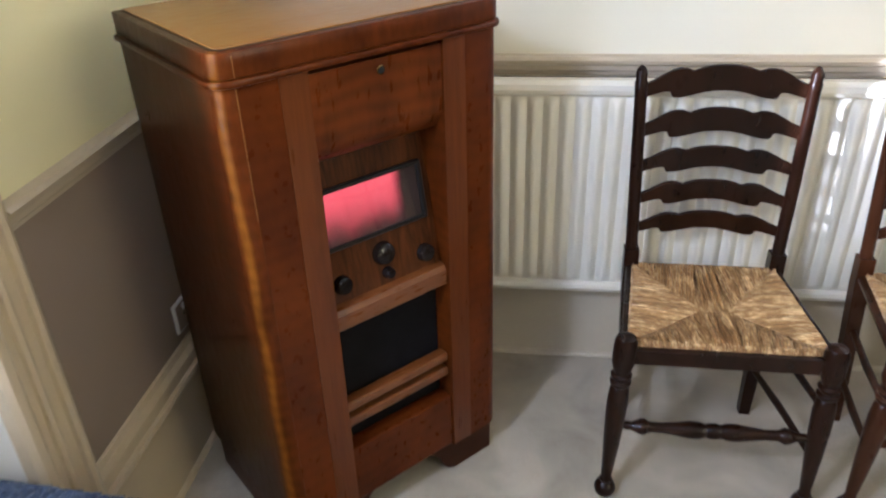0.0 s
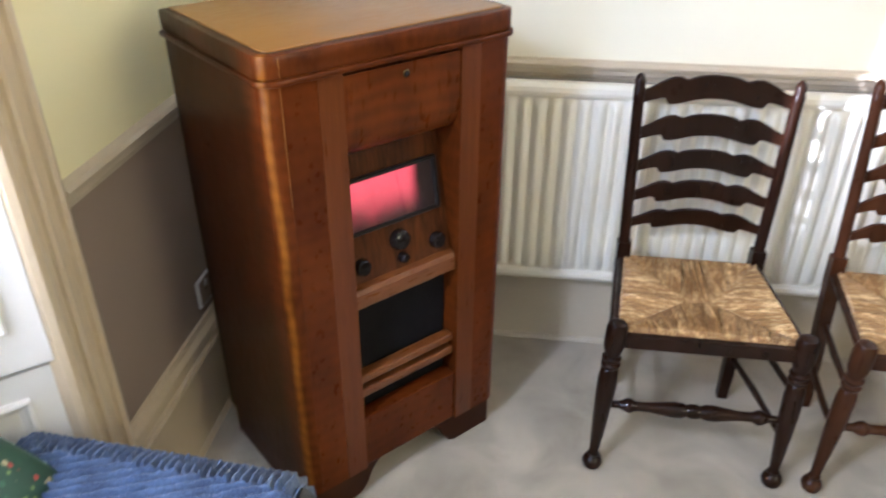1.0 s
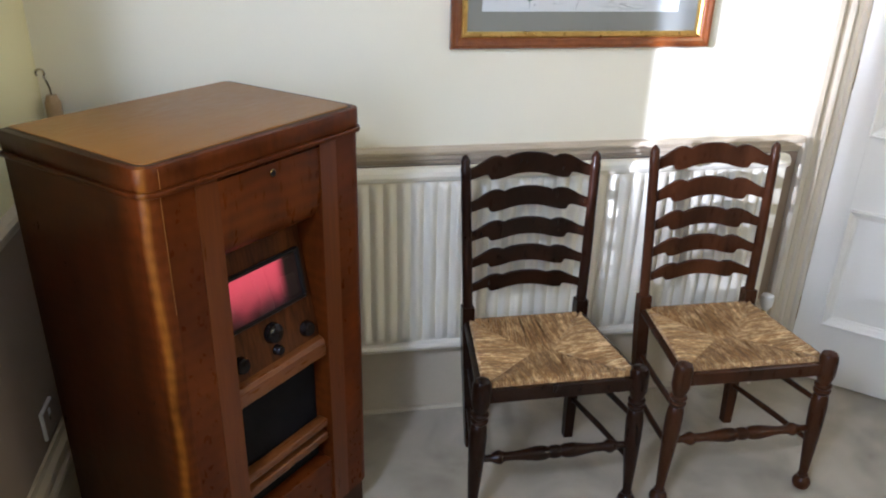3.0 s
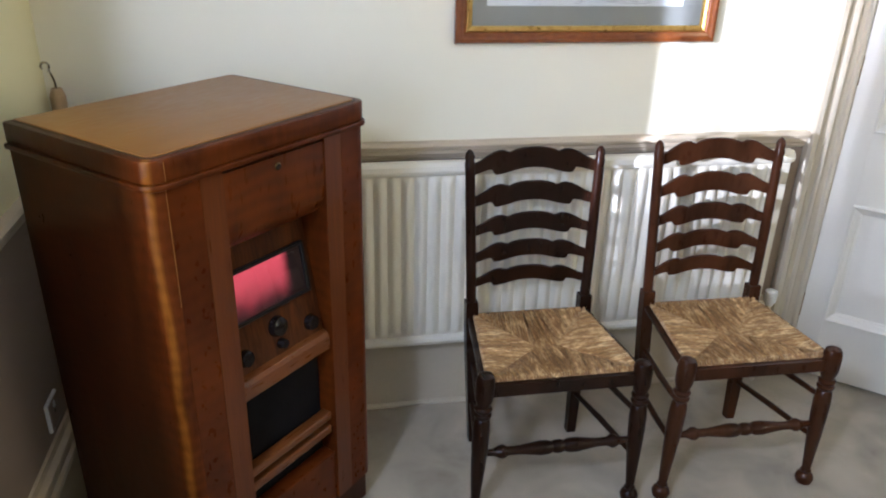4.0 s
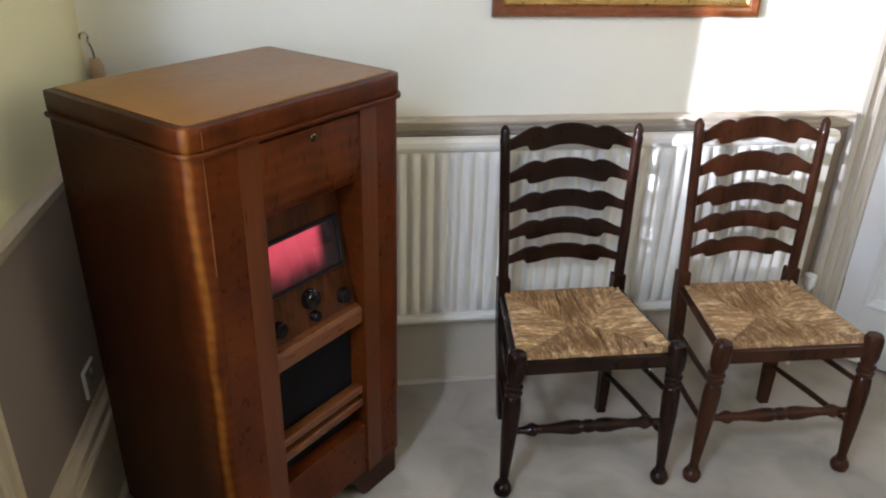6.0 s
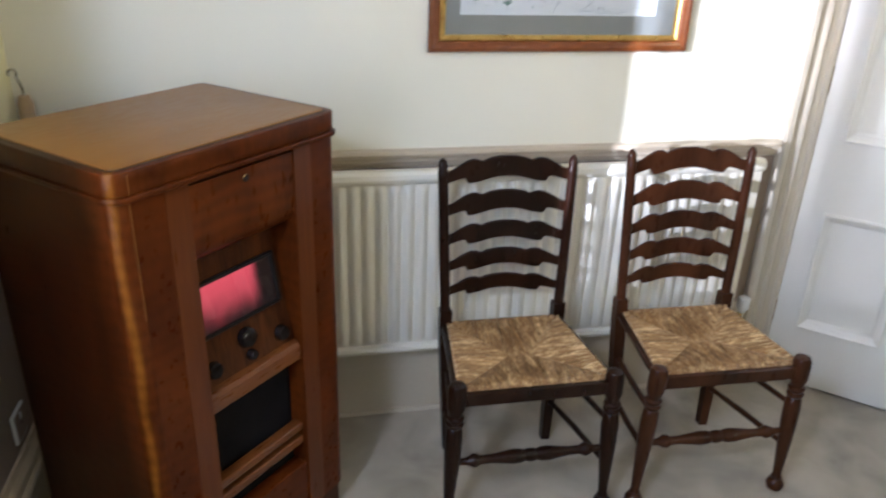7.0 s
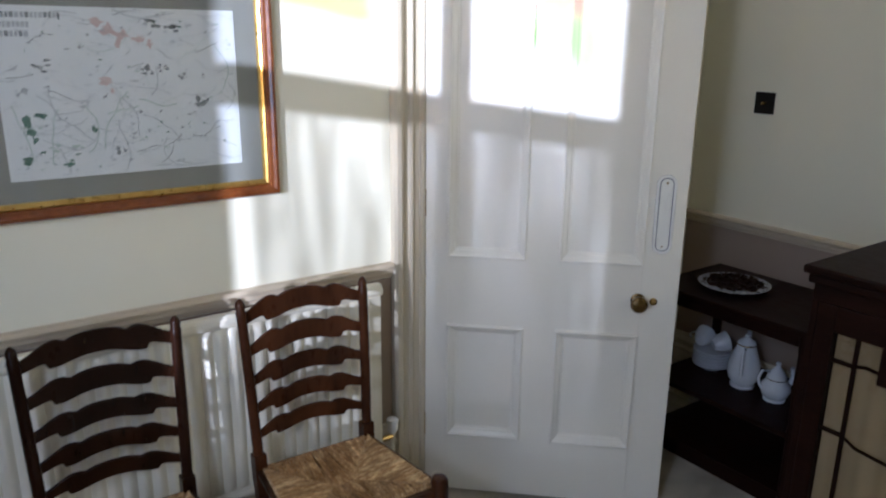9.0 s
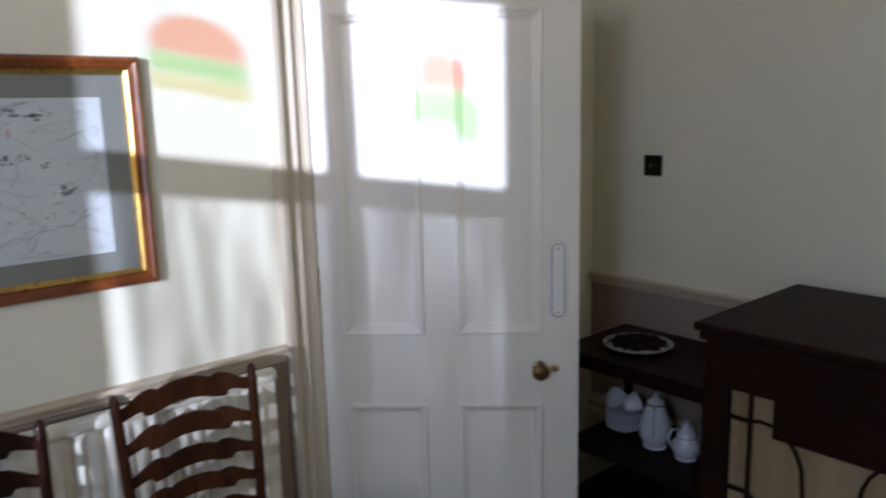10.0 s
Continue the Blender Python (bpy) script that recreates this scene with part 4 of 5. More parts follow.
# ---- the framed map ----
def framed_map():
    x0, x1, z0, z1 = -0.017, 0.830, 1.295, 1.970
    root = thing("framed_map", pose(0, 0, 0), "mahogany and gilt framed parish map hanging above the radiator", "picture")
    w = 0.034
    prof = [(0, 0), (0, 0.016), (0.005, 0.025), (0.014, 0.027), (0.022, 0.022), (0.030, 0.020), (w, 0.016), (w, 0)]

    def side(a, b, c, d, material, pr, nm):
        """A mitred length: a, b outer corners, c, d inner ones."""
        bm = bmesh.new()
        wd = pr[-1][0] - pr[0][0]
        ra, rb = [], []
        for p, y in pr:
            f = (p - pr[0][0]) / wd
            ra.append(bm.verts.new((a[0] + (c[0] - a[0]) * f, -0.002 - y, a[1] + (c[1] - a[1]) * f)))
            rb.append(bm.verts.new((b[0] + (d[0] - b[0]) * f, -0.002 - y, b[1] + (d[1] - b[1]) * f)))
        n = len(pr)
        for i in range(n):
            bm.faces.new((ra[i], ra[(i + 1) % n], rb[(i + 1) % n], rb[i]))
        bm.faces.new(ra)
        bm.faces.new(rb[::-1])
        part(nm, bm, material, root)

    def ring(o, wd, material, pr, nm):
        A, B, C, D = (x0 + o, z0 + o), (x1 - o, z0 + o), (x1 - o, z1 - o), (x0 + o, z1 - o)
        i = o + wd
        a, b, c, d = (x0 + i, z0 + i), (x1 - i, z0 + i), (x1 - i, z1 - i), (x0 + i, z1 - i)
        for p, q, r, s in ((A, B, a, b), (B, C, b, c), (C, D, c, d), (D, A, d, a)):
            side(p, q, r, s, material, pr, nm)
    ring(0, w, MAHOG, prof, "frame_side")
    ring(w, 0.018, GOLD, [(0, 0), (0, 0.014), (0.005, 0.018), (0.011, 0.013), (0.018, 0.010), (0.018, 0)], "gilt_slip")
    i = w + 0.017
    part("mount", box(x0 + i, x1 - i, -0.008, -0.003, z0 + i, z1 - i), MOUNT, root, "grey green card mount")
    mx0, mx1, mz0, mz1 = 0.080, 0.712, 1.405, 1.855
    sheet = part("map_sheet", box(mx0, mx1, -0.0092, -0.0078, mz0, mz1), PAPER, root, "white printed map with small drawings")
    rng = random.Random(11)
    yy = -0.0096

    def blot(cx, cz, rx, rz, material, n=13):
        poly = [(cx + rx * (0.25 + 1.05 * rng.random()) * math.cos(2 * math.pi * k / n), cz + rz * (0.25 + 1.05 * rng.random()) * math.sin(2 * math.pi * k / n)) for k in range(n)]
        part("map_drawing", prism(poly, "y", yy - 0.0002, yy + 0.0006), material, sheet)

    def lane(x, z, a, n, wd, material):
        """A wandering road or stream on the map."""
        bm = bmesh.new()
        rows = []
        for k in range(n):
            rows.append((bm.verts.new((x - wd * math.sin(a), yy, z + wd * math.cos(a))), bm.verts.new((x + wd * math.sin(a), yy, z - wd * math.cos(a)))))
            a += rng.uniform(-0.5, 0.5)
            x = min(max(x + 0.022 * math.cos(a), mx0 + 0.008), mx1 - 0.008)
            z = min(max(z + 0.022 * math.sin(a), mz0 + 0.008), mz1 - 0.008)
        for p, q in zip(rows, rows[1:]):
            bm.faces.new((p[0], q[0], q[1], p[1]))
        part("map_line", bm, material, sheet)
    for k in range(46):
        lane(rng.uniform(mx0, mx1), rng.uniform(mz0, mz1), rng.uniform(0, 6.28), rng.randint(5, 10), rng.choice((0.0005, 0.0008, 0.0014)), rng.choice((FAINT, PALEG, FAINT)))
    for k in range(90):
        lane(rng.uniform(mx0, mx1), rng.uniform(mz0, mz1), rng.uniform(-0.5, 0.5), rng.randint(2, 4), rng.choice((0.0006, 0.0010)), rng.choice((INK, FAINT, FAINT)))
    for k in range(190):
        blot(rng.uniform(mx0 + 0.015, mx1 - 0.015), rng.uniform(mz0 + 0.012, mz1 - 0.03), rng.uniform(0.002, 0.009), rng.uniform(0.0012, 0.004), rng.choice((INK, FAINT, FAINT, FAINT, FAINT, INKG, PALEG)), 7)

    def sprig(cx, cz, size, material):
        """A small drawn plant or creature: thin strokes from one spot."""
        for k in range(6):
            a = rng.uniform(0, 6.28)
            d = size * rng.uniform(0.3, 0.9)
            blot(cx + d * math.cos(a), cz + 0.7 * d * math.sin(a), size * rng.uniform(0.2, 0.55), size * rng.uniform(0.10, 0.30), material, 6)
    for cx, cz, rx, rz in ((0.175, 1.575, 0.020, 0.013), (0.135, 1.560, 0.012, 0.026), (0.140, 1.535, 0.016, 0.014), (0.130, 1.462, 0.022, 0.015), (0.150, 1.512, 0.009, 0.010), (0.165, 1.478, 0.010, 0.006), (0.225, 1.440, 0.013, 0.008), (0.30, 1.53, 0.007, 0.014)):
        blot(cx, cz, rx, rz, INKG)
    for cx, cz, rx, rz in ((0.33, 1.818, 0.020, 0.016), (0.36, 1.800, 0.026, 0.018), (0.395, 1.785, 0.020, 0.014), (0.385, 1.765, 0.010, 0.022), (0.44, 1.775, 0.020, 0.010), (0.465, 1.760, 0.012, 0.012), (0.34, 1.66, 0.020, 0.014), (0.355, 1.635, 0.010, 0.007)):
        blot(cx, cz, rx, rz, INKR)
    for cx, cz, size, material in ((0.49, 1.822, 0.030, INK), (0.53, 1.800, 0.026, INK), (0.575, 1.815, 0.016, FAINT), (0.46, 1.685, 0.026, INK), (0.50, 1.695, 0.020, INK), (0.55, 1.672, 0.016, INK), (0.60, 1.60, 0.030, INK), (0.575, 1.56, 0.014, INK), (0.19, 1.705, 0.028, INK), (0.12, 1.700, 0.016, FAINT), (0.36, 1.47, 0.022, INK), (0.38, 1.45, 0.018, FAINT), (0.42, 1.575, 0.012, INK), (0.20, 1.49, 0.018, PALEG), (0.25, 1.49, 0.018, PALEG), (0.40, 1.51, 0.016, FAINT), (0.13, 1.64, 0.020, FAINT), (0.28, 1.60, 0.016, FAINT)):
        sprig(cx, cz, size, material)
    for z, a, b in ((1.832, 0.10, 0.250), (1.808, 0.10, 0.172), (1.785, 0.10, 0.165)):
        x = a
        while x < b - 0.006:
            wl = rng.uniform(0.006, 0.010)
            part("title_bar", box(x, x + wl, yy - 0.0002, yy + 0.0006, z - 0.007, z + 0.007), FAINT if rng.random() < 0.75 else INK, sheet)
            x += wl + 0.003
    part("picture_glass", box(x0 + w + 0.004, x1 - w - 0.004, -0.0125, -0.0115, z0 + w + 0.004, z1 - w - 0.004), GLASS, root)


framed_map()


# ---- small things on the walls ----
def switch():
    root = thing("light_switch", pose(XR, -0.340, 1.520, 0, 0, -90), "dark bronze square light switch on the wall", "light switch")
    part("switch_plate", box(-0.047, 0.047, -0.006, 0.0, -0.047, 0.047, 0.002), BLACK, root)
    part("switch_lever", turned([(0, 0.008), (-0.006, 0.007), (-0.018, 0.005), (-0.020, 0.0)], (0, -0.006, 0), "y", 12), BRASS, root)


switch()


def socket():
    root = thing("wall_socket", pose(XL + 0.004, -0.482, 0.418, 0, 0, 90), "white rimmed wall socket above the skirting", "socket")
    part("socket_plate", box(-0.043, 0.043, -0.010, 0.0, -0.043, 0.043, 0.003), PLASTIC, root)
    # taupe face: the shade on the plate is put into its colour
    part("socket_face", box(-0.038, 0.038, -0.0112, -0.009, -0.038, 0.038, 0.001), DADO, root, "socket face with its shade put in as taupe")
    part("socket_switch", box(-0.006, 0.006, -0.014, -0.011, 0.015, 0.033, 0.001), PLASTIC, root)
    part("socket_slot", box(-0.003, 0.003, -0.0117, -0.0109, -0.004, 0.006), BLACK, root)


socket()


def window_pole():
    root = thing("window_pole", pose(-1.140, -0.055, 0), "varnished wooden window pole with a hook, leaning in the corner", "pole")
    part("shaft", sweep([(0.0, -0.005, 0.0), (-0.006, 0.010, 0.6), (-0.012, 0.020, 1.165)], [0.020, 0.022, 0.022], 12), POLE, root, smooth=True)
    part("ferrule", sweep([(-0.012, 0.020, 1.160), (-0.012, 0.020, 1.185)], [0.0225, 0.014], 12), POLE, root)
    hook = [(-0.012, 0.020, 1.18), (-0.013, 0.019, 1.205), (-0.017, 0.016, 1.222), (-0.021, 0.013, 1.236)] + [(-0.028 + 0.011 * math.cos(a), 0.010, 1.247 + 0.011 * math.sin(a)) for a in np.linspace(-0.6, 3.9, 10)]
    part("hook", sweep(hook, 0.0034, 8), STEEL, root, "small nickel hook", True)


window_pole()


# ---- the stool with its throw, at the window ----
def stool():
    root = thing("footstool", pose(-0.925, -1.475, 0, 0, 0, -4), "low upholstered stool standing by the window", "stool")
    part("cushion", box(-0.295, 0.225, -0.235, 0.235, 0.36, 0.515, 0.05, 4), FRINGE, root, smooth=True)
    for sx in (-1, 1):
        for sy in (-1, 1):
            part("leg", turned([(0, 0.016), (0.03, 0.022), (0.06, 0.016), (0.30, 0.026), (0.37, 0.026)], (sx * 0.18, sy * 0.19, 0)), OAK, root, smooth=True)


stool()


def throw():
    """A ribbed cover over the stool: it hangs down the far side and lies over the top."""
    bm = bmesh.new()
    nx, nt = 250, 420
    prof = [(0.262, 0.28), (0.262, 0.44), (0.258, 0.49), (0.240, 0.520), (0.205, 0.535), (0.0, 0.540), (-0.205, 0.535), (-0.24, 0.515), (-0.258, 0.47), (-0.262, 0.28)]
    seg = [0.0]
    for p, q in zip(prof, prof[1:]):
        seg.append(seg[-1] + math.dist(p, q))
    rows = []
    for j in range(nt + 1):
        s = seg[-1] * j / nt
        k = max(i for i in range(len(prof) - 1) if seg[i] <= s + 1e-9)
        f = (s - seg[k]) / (seg[k + 1] - seg[k])
        y, z = prof[k][0] + (prof[k + 1][0] - prof[k][0]) * f, prof[k][1] + (prof[k + 1][1] - prof[k][1]) * f
        row = []
        for i in range(nx + 1):
            x = -0.325 + 0.58 * i / nx
            if s < 0.30:
                ph = x / 0.0165
            else:
                ph = (x * 0.45 + (s - 0.30) * 0.9) / 0.0205
            r = 0.025 * abs(math.sin(math.pi * ph)) ** 0.9 + 0.005 * noise.noise((x * 70, s * 70, 0))
            side = min(1.0, (0.29 - abs(x + 0.035)) / 0.03)
            up = z > 0.5
            row.append(bm.verts.new((x, y + (r if not up and y > 0 else 0), z + (r if up else 0) - 0.03 * (1 - max(0, side)) ** 2)))
        rows.append(row)
    for a, b in zip(rows, rows[1:]):
        for i in range(nx):
            bm.faces.new((a[i], a[i + 1], b[i + 1], b[i]))
    root = thing("throw", pose(-0.925, -1.462, 0.012, 0, 0, -4), "blue ribbed chenille throw with a grey fringe over the stool", "throw")
    part("ribbed_cloth", bm, BLUEWOOL, root, smooth=True)
    rng = random.Random(3)
    fr = None
    for k in range(70):
        y = 0.25 - 0.5 * k / 70
        z = 0.53 if abs(y) < 0.2 else 0.50
        fr = sweep([(0.245, y, z - 0.012), (0.262 + 0.01 * rng.random(), y + rng.uniform(-0.008, 0.008), z - 0.03), (0.268 + 0.014 * rng.random(), y + rng.uniform(-0.01, 0.01), z - 0.085)], [0.004, 0.005, 0.003], 5, fr)
    part("fringe", fr, FRINGE, root, "grey knotted fringe")


throw()


def cushion():
    bm = bmesh.new()
    n = 28
    top, low = [], []
    for s, rows in ((1, top), (-1, low)):
        for i in range(n + 1):
            row = []
            for j in range(n + 1):
                a, b = -1 + 2 * i / n, -1 + 2 * j / n
                t = ((1 - a ** 4) * (1 - b ** 4)) ** 0.5
                pinch = 1 - 0.06 * (1 - abs(a * b))
                row.append(bm.verts.new((0.19 * a * pinch, 0.17 * b * pinch, s * 0.060 * t)))
            rows.append(row)
    for rows in (top, low):
        for i in range(n):
            for j in range(n):
                bm.faces.new((rows[i][j], rows[i + 1][j], rows[i + 1][j + 1], rows[i][j + 1]))
    bmesh.ops.remove_doubles(bm, verts=bm.verts, dist=0.0005)
    root = thing("cushion", pose(-1.225, -1.475, 0.665, 8, 47, 8), "dark green floral cushion propped on the blue throw", "cushion")
    part("cover", bm, FLORAL, root, smooth=True)


cushion()


# ---- the shelf unit behind the door ----
def shelf_unit():
    x0, x1, y0, y1 = 2.450, 2.940, -0.960, -0.250
    root = thing("shelf_unit", pose(0, 0, 0), "dark mahogany open shelf unit holding white china", "shelf unit")
    part("top_board", box(x0 - 0.015, x1, y0 - 0.015, y1 + 0.015, 0.738, 0.764, 0.006), DARKWOOD, root)
    part("apron", box(x0 + 0.008, x0 + 0.028, y0 + 0.04, y1 - 0.04, 0.690, 0.737, 0.003), DARKWOOD, root)
    for z in (0.315, 0.060):
        part("shelf", box(x0, x1 - 0.012, y0 + 0.012, y1 - 0.012, z, z + 0.020, 0.004), DARKWOOD, root)
    part("base_rail", box(x0 + 0.01, x0 + 0.03, y0 + 0.04, y1 - 0.04, 0.0, 0.058, 0.003), DARKWOOD, root)
    for x in (x0 + 0.022, x1 - 0.024):
        for y in (y0 + 0.022, y1 - 0.022):
            part("post", turned([(0, 0.018), (0.05, 0.022), (0.30, 0.020), (0.33, 0.024), (0.36, 0.018), (0.50, 0.022), (0.66, 0.018), (0.70, 0.022), (0.737, 0.022)], (x, y, 0), seg=14), DARKWOOD, root, smooth=True)


shelf_unit()


def plate(name, m, r, label, category, group="", dark=False):
    root = thing(name, m, label, category, group)
    part("dish", turned([(0.0, r * 0.55), (0.004, r * 0.58), (0.010, r * 0.72), (0.022, r * 0.98), (0.026, r), (0.024, r * 0.95), (0.014, r * 0.70), (0.009, r * 0.5), (0.008, 0)], seg=32), DISHPORC if dark else PORC, root, smooth=True)
    if dark:
        part("potpourri", heap(r * 0.92), DARKWOOD, root, "dark dried petals heaped in the dish")
    return root


def heap(r):
    rng = random.Random(8)
    bm = turned([(0.014, 0.0), (0.014, r * 0.86), (0.021, r * 0.98), (0.028, r * 0.70), (0.034, r * 0.3), (0.036, 0.0)], seg=24)
    for k in range(460):
        a, d = rng.uniform(0, 6.28), r * math.sqrt(rng.random())
        z = 0.018 + 0.034 * (1 - (d / r) ** 2) * rng.random()
        p = Vector((d * math.cos(a), d * math.sin(a), z))
        e, f = Vector((rng.uniform(-1, 1), rng.uniform(-1, 1), rng.uniform(-0.6, 0.6))).normalized() * 0.016, Vector((rng.uniform(-1, 1), rng.uniform(-1, 1), rng.uniform(0, 0.6))).normalized() * 0.010
        v = [bm.verts.new(p + q) for q in (-e, -f, e, f, Vector((0, 0, 0.006)))]
        for i in range(4):
            bm.faces.new((v[i], v[(i + 1) % 4], v[4]))
        bm.faces.new(v[:4])
    return bm


plate("fruit_dish", pose(2.660, -0.500, 0.764), 0.148, "wide white rimmed china dish with dark dried petals", "dish", dark=True)
for k in range(6):
    plate("side_plate", pose(2.735, -0.385, 0.335 + 0.0135 * k), 0.085, "white china plate in a stack on the shelf", "plate", "stack of plates")


def cup(m):
    root = thing("tea_cup", m, "white china cup lying on the stacked plates", "cup", "cups on the plates")
    part("bowl", turned([(-0.035, 0.022), (-0.030, 0.026), (-0.010, 0.038), (0.015, 0.043), (0.032, 0.046), (0.032, 0.043), (0.010, 0.038), (-0.026, 0.018), (-0.028, 0.0)], seg=24), PORC, root, smooth=True)
    part("handle", sweep([(0.040 + 0.022 * math.sin(a), 0, 0.022 * math.cos(a)) for a in np.linspace(0.2, 2.9, 9)], 0.004, 8), PORC, root, smooth=True)


cup(pose(2.705, -0.350, 0.477, 70, 0, 100))
cup(pose(2.715, -0.433, 0.477, 75, 0, 60))


def pot(m, h, r, label, category, name, squat=False):
    root = thing(name, m, label, category)
    if squat:
        prof = [(0, r * 0.70), (0.03 * h, r * 0.74), (0.07 * h, r * 0.62), (0.16 * h, r * 0.88), (0.30 * h, r), (0.42 * h, r * 0.92), (0.52 * h, r * 0.70), (0.58 * h, r * 0.66)]
        top = [(0.58 * h, r * 0.68), (0.66 * h, r * 0.62), (0.78 * h, r * 0.40), (0.86 * h, r * 0.20), (0.90 * h, r * 0.14), (0.95 * h, r * 0.20), (0.99 * h, r * 0.12), (h, 0)]
        band = 0.575
    else:
        prof = [(0, r * 0.66), (0.02 * h, r * 0.70), (0.06 * h, r * 0.60), (0.16 * h, r * 0.90), (0.30 * h, r), (0.45 * h, r * 0.95), (0.62 * h, r * 0.76), (0.76 * h, r * 0.58), (0.82 * h, r * 0.55)]
        top = [(0.82 * h, r * 0.57), (0.87 * h, r * 0.50), (0.91 * h, r * 0.28), (0.94 * h, r * 0.14), (0.97 * h, r * 0.19), (0.995 * h, r * 0.12), (h, 0)]
        band = 0.815
    part("body", turned(prof, seg=28), PORC, root, smooth=True)
    part("lid", turned(top, seg=20), PORC, root, smooth=True)
    k = r * (0.68 if squat else 0.585)
    part("gilt_band", turned([((band - 0.012) * h, k * 0.97), ((band - 0.010) * h, k), ((band + 0.008) * h, k), ((band + 0.010) * h, k * 0.97)], seg=28), BRASS, root, "thin gilt line below the lid", True)
    part("foot_ring", turned([(0.0, r * 0.72), (0.008, r * 0.74), (0.012, r * 0.68)], seg=28), PORC, root, smooth=True)
    if squat:
        part("spout", sweep([(0, -r * 0.80, 0.34 * h), (0, -r * 1.05, 0.44 * h), (0, -r * 1.15, 0.62 * h), (0, -r * 1.02, 0.82 * h)], [r * 0.24, r * 0.19, r * 0.15, r * 0.15], 12), PORC, root, smooth=True)
    else:
        part("spout", sweep([(0, -r * 0.78, 0.40 * h), (0, -r * 0.98, 0.58 * h), (0, -r * 0.86, 0.78 * h), (0, -r * 0.80, 0.97 * h)], [r * 0.26, r * 0.20, r * 0.15, r * 0.13], 12), PORC, root, smooth=True)
    part("handle", sweep([(0, r * 0.55, 0.76 * h), (0, r * 1.05, 0.80 * h), (0, r * 1.30, 0.62 * h), (0, r * 1.2, 0.44 * h), (0, r * 0.9, 0.28 * h)], r * 0.10, 10), PORC, root, smooth=True)


pot(pose(2.685, -0.580, 0.335, 0, 0, 115), 0.240, 0.070, "tall white china coffee pot with a gilt line", "coffee pot", "coffee_pot")
pot(pose(2.680, -0.735, 0.335, 0, 0, 60), 0.170, 0.062, "squat white china teapot with a gilt line", "teapot", "teapot", True)


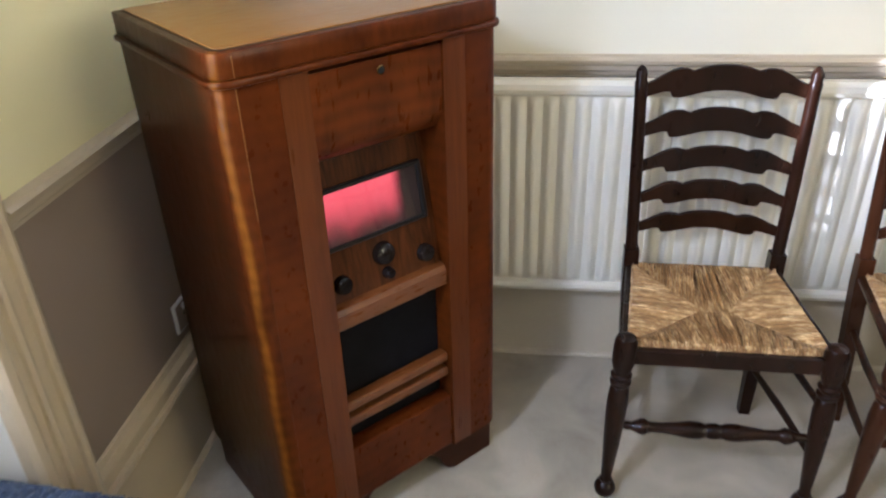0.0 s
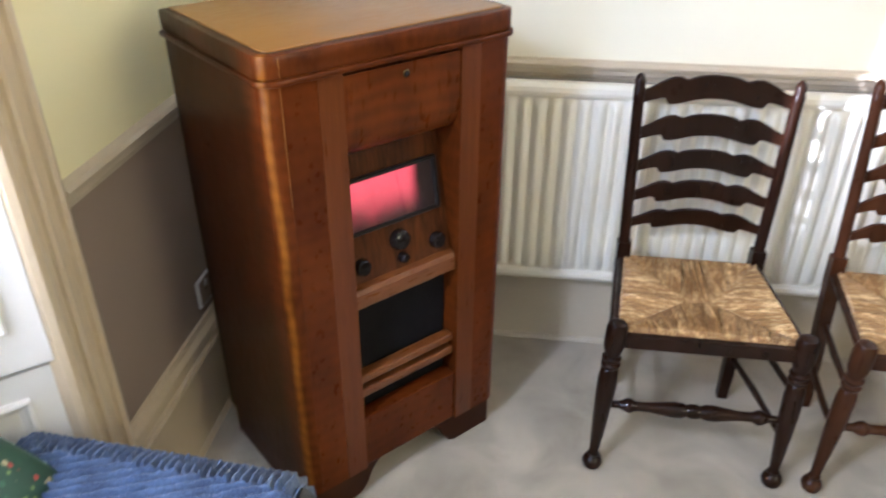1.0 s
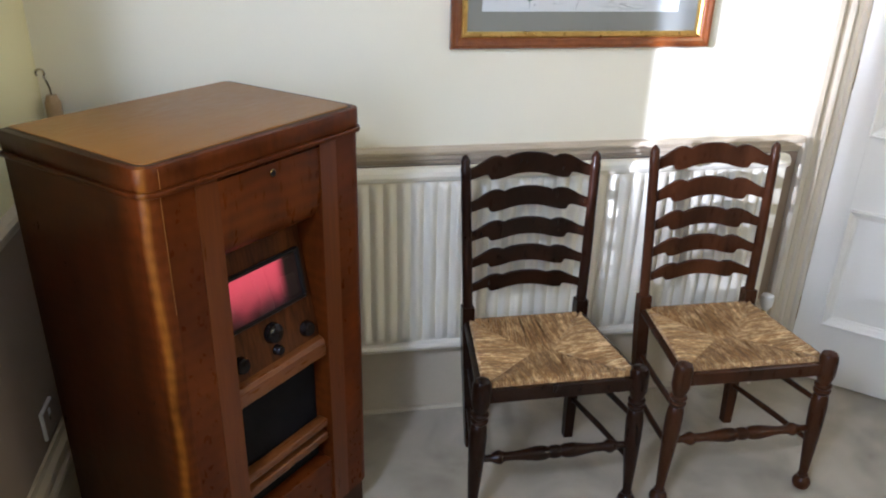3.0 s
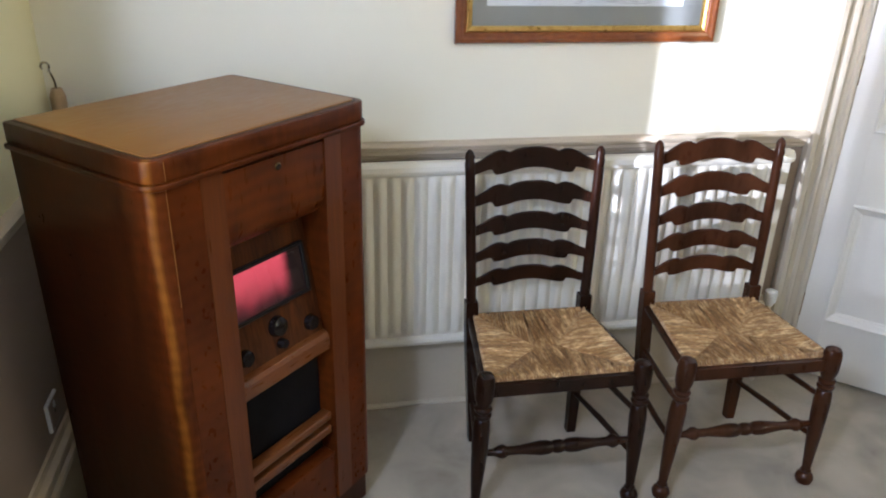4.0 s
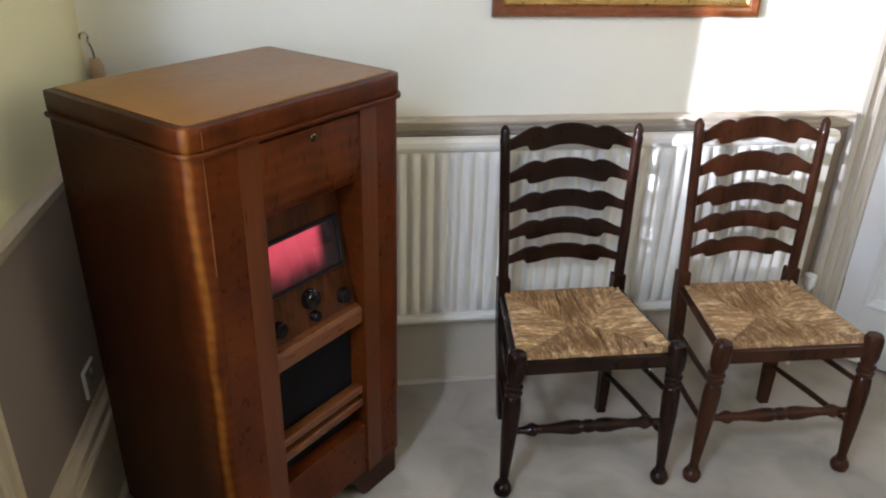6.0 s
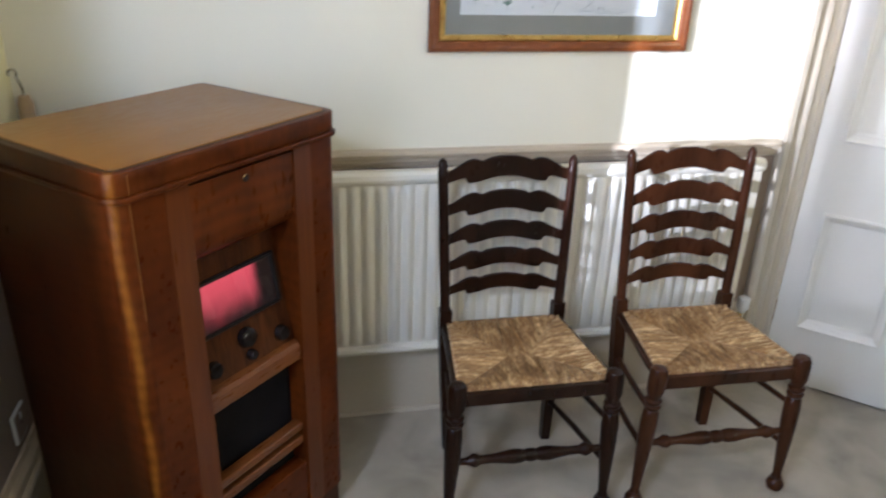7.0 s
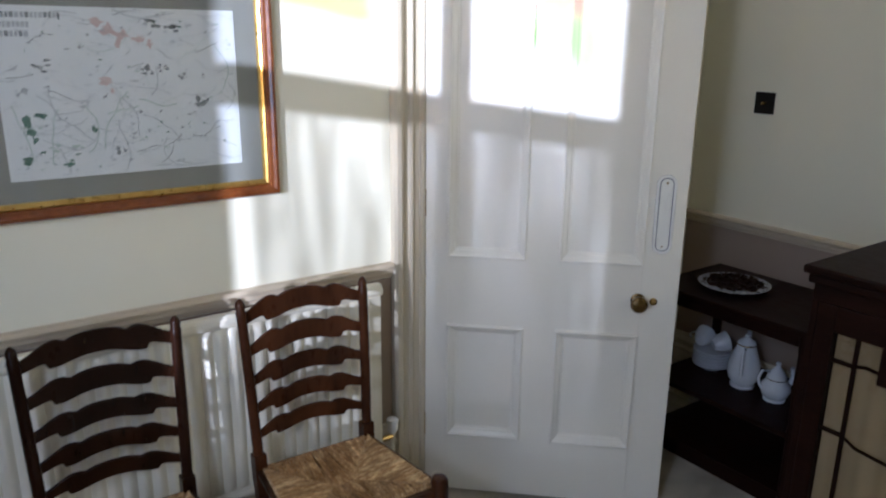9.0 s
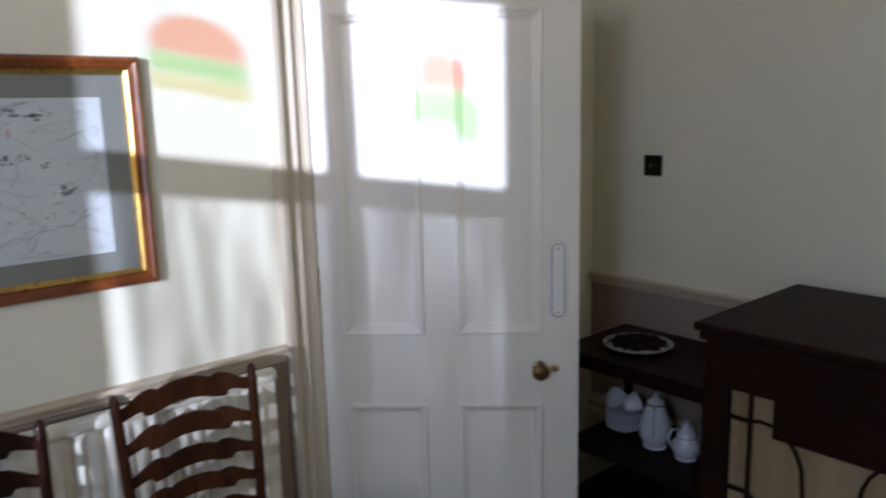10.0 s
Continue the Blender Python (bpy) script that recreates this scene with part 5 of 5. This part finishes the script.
# ---- the glazed cabinet ----
def cabinet():
    x0, x1, y0, y1, zt = 2.185, 2.880, -2.68, -1.085, 1.100
    root = thing("glazed_cabinet", pose(0, 0, 0), "dark mahogany cabinet with lattice glazed doors lined in cream", "cabinet")
    part("top_board", box(x0 - 0.030, x1 + 0.01, y0 - 0.03, y1 + 0.030, 1.072, zt, 0.008, 3), DARKWOOD, root)
    part("cornice", box(x0 - 0.016, x1, y0 - 0.016, y1 + 0.016, 1.040, 1.071, 0.008, 3), DARKWOOD, root)
    part("frieze", box(x0, x1, y0, y1, 0.985, 1.039, 0.003), DARKWOOD, root)
    part("side_panel", box(x0, x1, y1 - 0.022, y1, 0.10, 0.984, 0.002), DARKWOOD, root)
    part("side_panel", box(x0, x1, y0, y0 + 0.022, 0.10, 0.984, 0.002), DARKWOOD, root)
    part("back_board", box(x1 - 0.015, x1, y0 + 0.022, y1 - 0.022, 0.10, 0.984), DARKWOOD, root)
    part("base_board", box(x0 + 0.03, x1 - 0.015, y0 + 0.022, y1 - 0.022, 0.10, 0.125), DARKWOOD, root)
    part("plinth", box(x0 + 0.02, x1 - 0.02, y0 + 0.02, y1 - 0.02, 0.0, 0.099, 0.004), DARKWOOD, root)
    half = (y1 - y0 - 0.044) / 2
    for k in range(2):
        yb = y1 - 0.022 - k * half
        d = part("cabinet_door", box(x0 - 0.002, x0 + 0.020, yb - 0.062, yb - 0.002, 0.13, 0.984, 0.003), DARKWOOD, root, "lattice glazed cabinet door")
        part("door_stile", box(x0 - 0.002, x0 + 0.020, yb - half + 0.002, yb - half + 0.062, 0.13, 0.984, 0.003), DARKWOOD, d)
        part("door_rail", box(x0 - 0.002, x0 + 0.020, yb - half + 0.062, yb - 0.062, 0.895, 0.984, 0.003), DARKWOOD, d)
        part("door_rail", box(x0 - 0.002, x0 + 0.020, yb - half + 0.062, yb - 0.062, 0.13, 0.20, 0.003), DARKWOOD, d)
        a, b = yb - 0.062, yb - half + 0.062
        xb = x0 + 0.004
        part("glazing_bar", box(xb, xb + 0.010, a - 0.082, a - 0.068, 0.20, 0.895, 0.002), DARKWOOD, d)
        part("glazing_bar", box(xb, xb + 0.010, b + 0.068, b + 0.082, 0.20, 0.895, 0.002), DARKWOOD, d)
        part("glazing_bar", box(xb, xb + 0.010, a - 0.068, a, 0.795, 0.809, 0.002), DARKWOOD, d)
        part("glazing_bar", box(xb, xb + 0.010, a - 0.068, a, 0.553, 0.567, 0.002), DARKWOOD, d)
        part("glazing_bar", box(xb, xb + 0.010, b, b + 0.068, 0.795, 0.809, 0.002), DARKWOOD, d)
        part("glazing_bar", box(xb, xb + 0.010, b, b + 0.068, 0.553, 0.567, 0.002), DARKWOOD, d)
        m, wd = (a + b) / 2, (a - b) / 2 - 0.07
        part("shaped_rail", box(x0 - 0.001, x0 + 0.019, b + 0.150, a - 0.150, 0.772, 0.894, 0.003), DARKWOOD, d)
        for e, g in ((a, -1), (b, 1)):
            arc = [(xb + 0.005, e + g * y, z) for y, z in ((0.07, 0.802), (0.11, 0.812), (0.15, 0.808), (0.19, 0.785), (0.222, 0.745), (0.240, 0.70), (0.246, 0.64), (0.250, 0.58), (0.252, 0.21))]
            part("curved_bar", sweep(arc, 0.006, 6), DARKWOOD, d)
        part("curved_bar", sweep([(xb + 0.005, a - 0.07, 0.56), (xb + 0.005, a - 0.12, 0.535), (xb + 0.005, m, 0.515), (xb + 0.005, b + 0.12, 0.535), (xb + 0.005, b + 0.07, 0.56)], 0.006, 6), DARKWOOD, d)
        part("pane", box(xb + 0.011, xb + 0.014, b, a, 0.20, 0.895), GLASS, d)
        bm = bmesh.new()
        n = 60
        lo, hi = [], []
        for i in range(n + 1):
            y = b + (a - b) * i / n
            x = x0 + 0.034 + 0.005 * math.sin(i * 0.9)
            lo.append(bm.verts.new((x, y, 0.19)))
            hi.append(bm.verts.new((x, y, 0.91)))
        for i in range(n):
            bm.faces.new((lo[i], lo[i + 1], hi[i + 1], hi[i]))
        part("lining", bm, LINING, d, "cream gathered fabric lining", True)


cabinet()
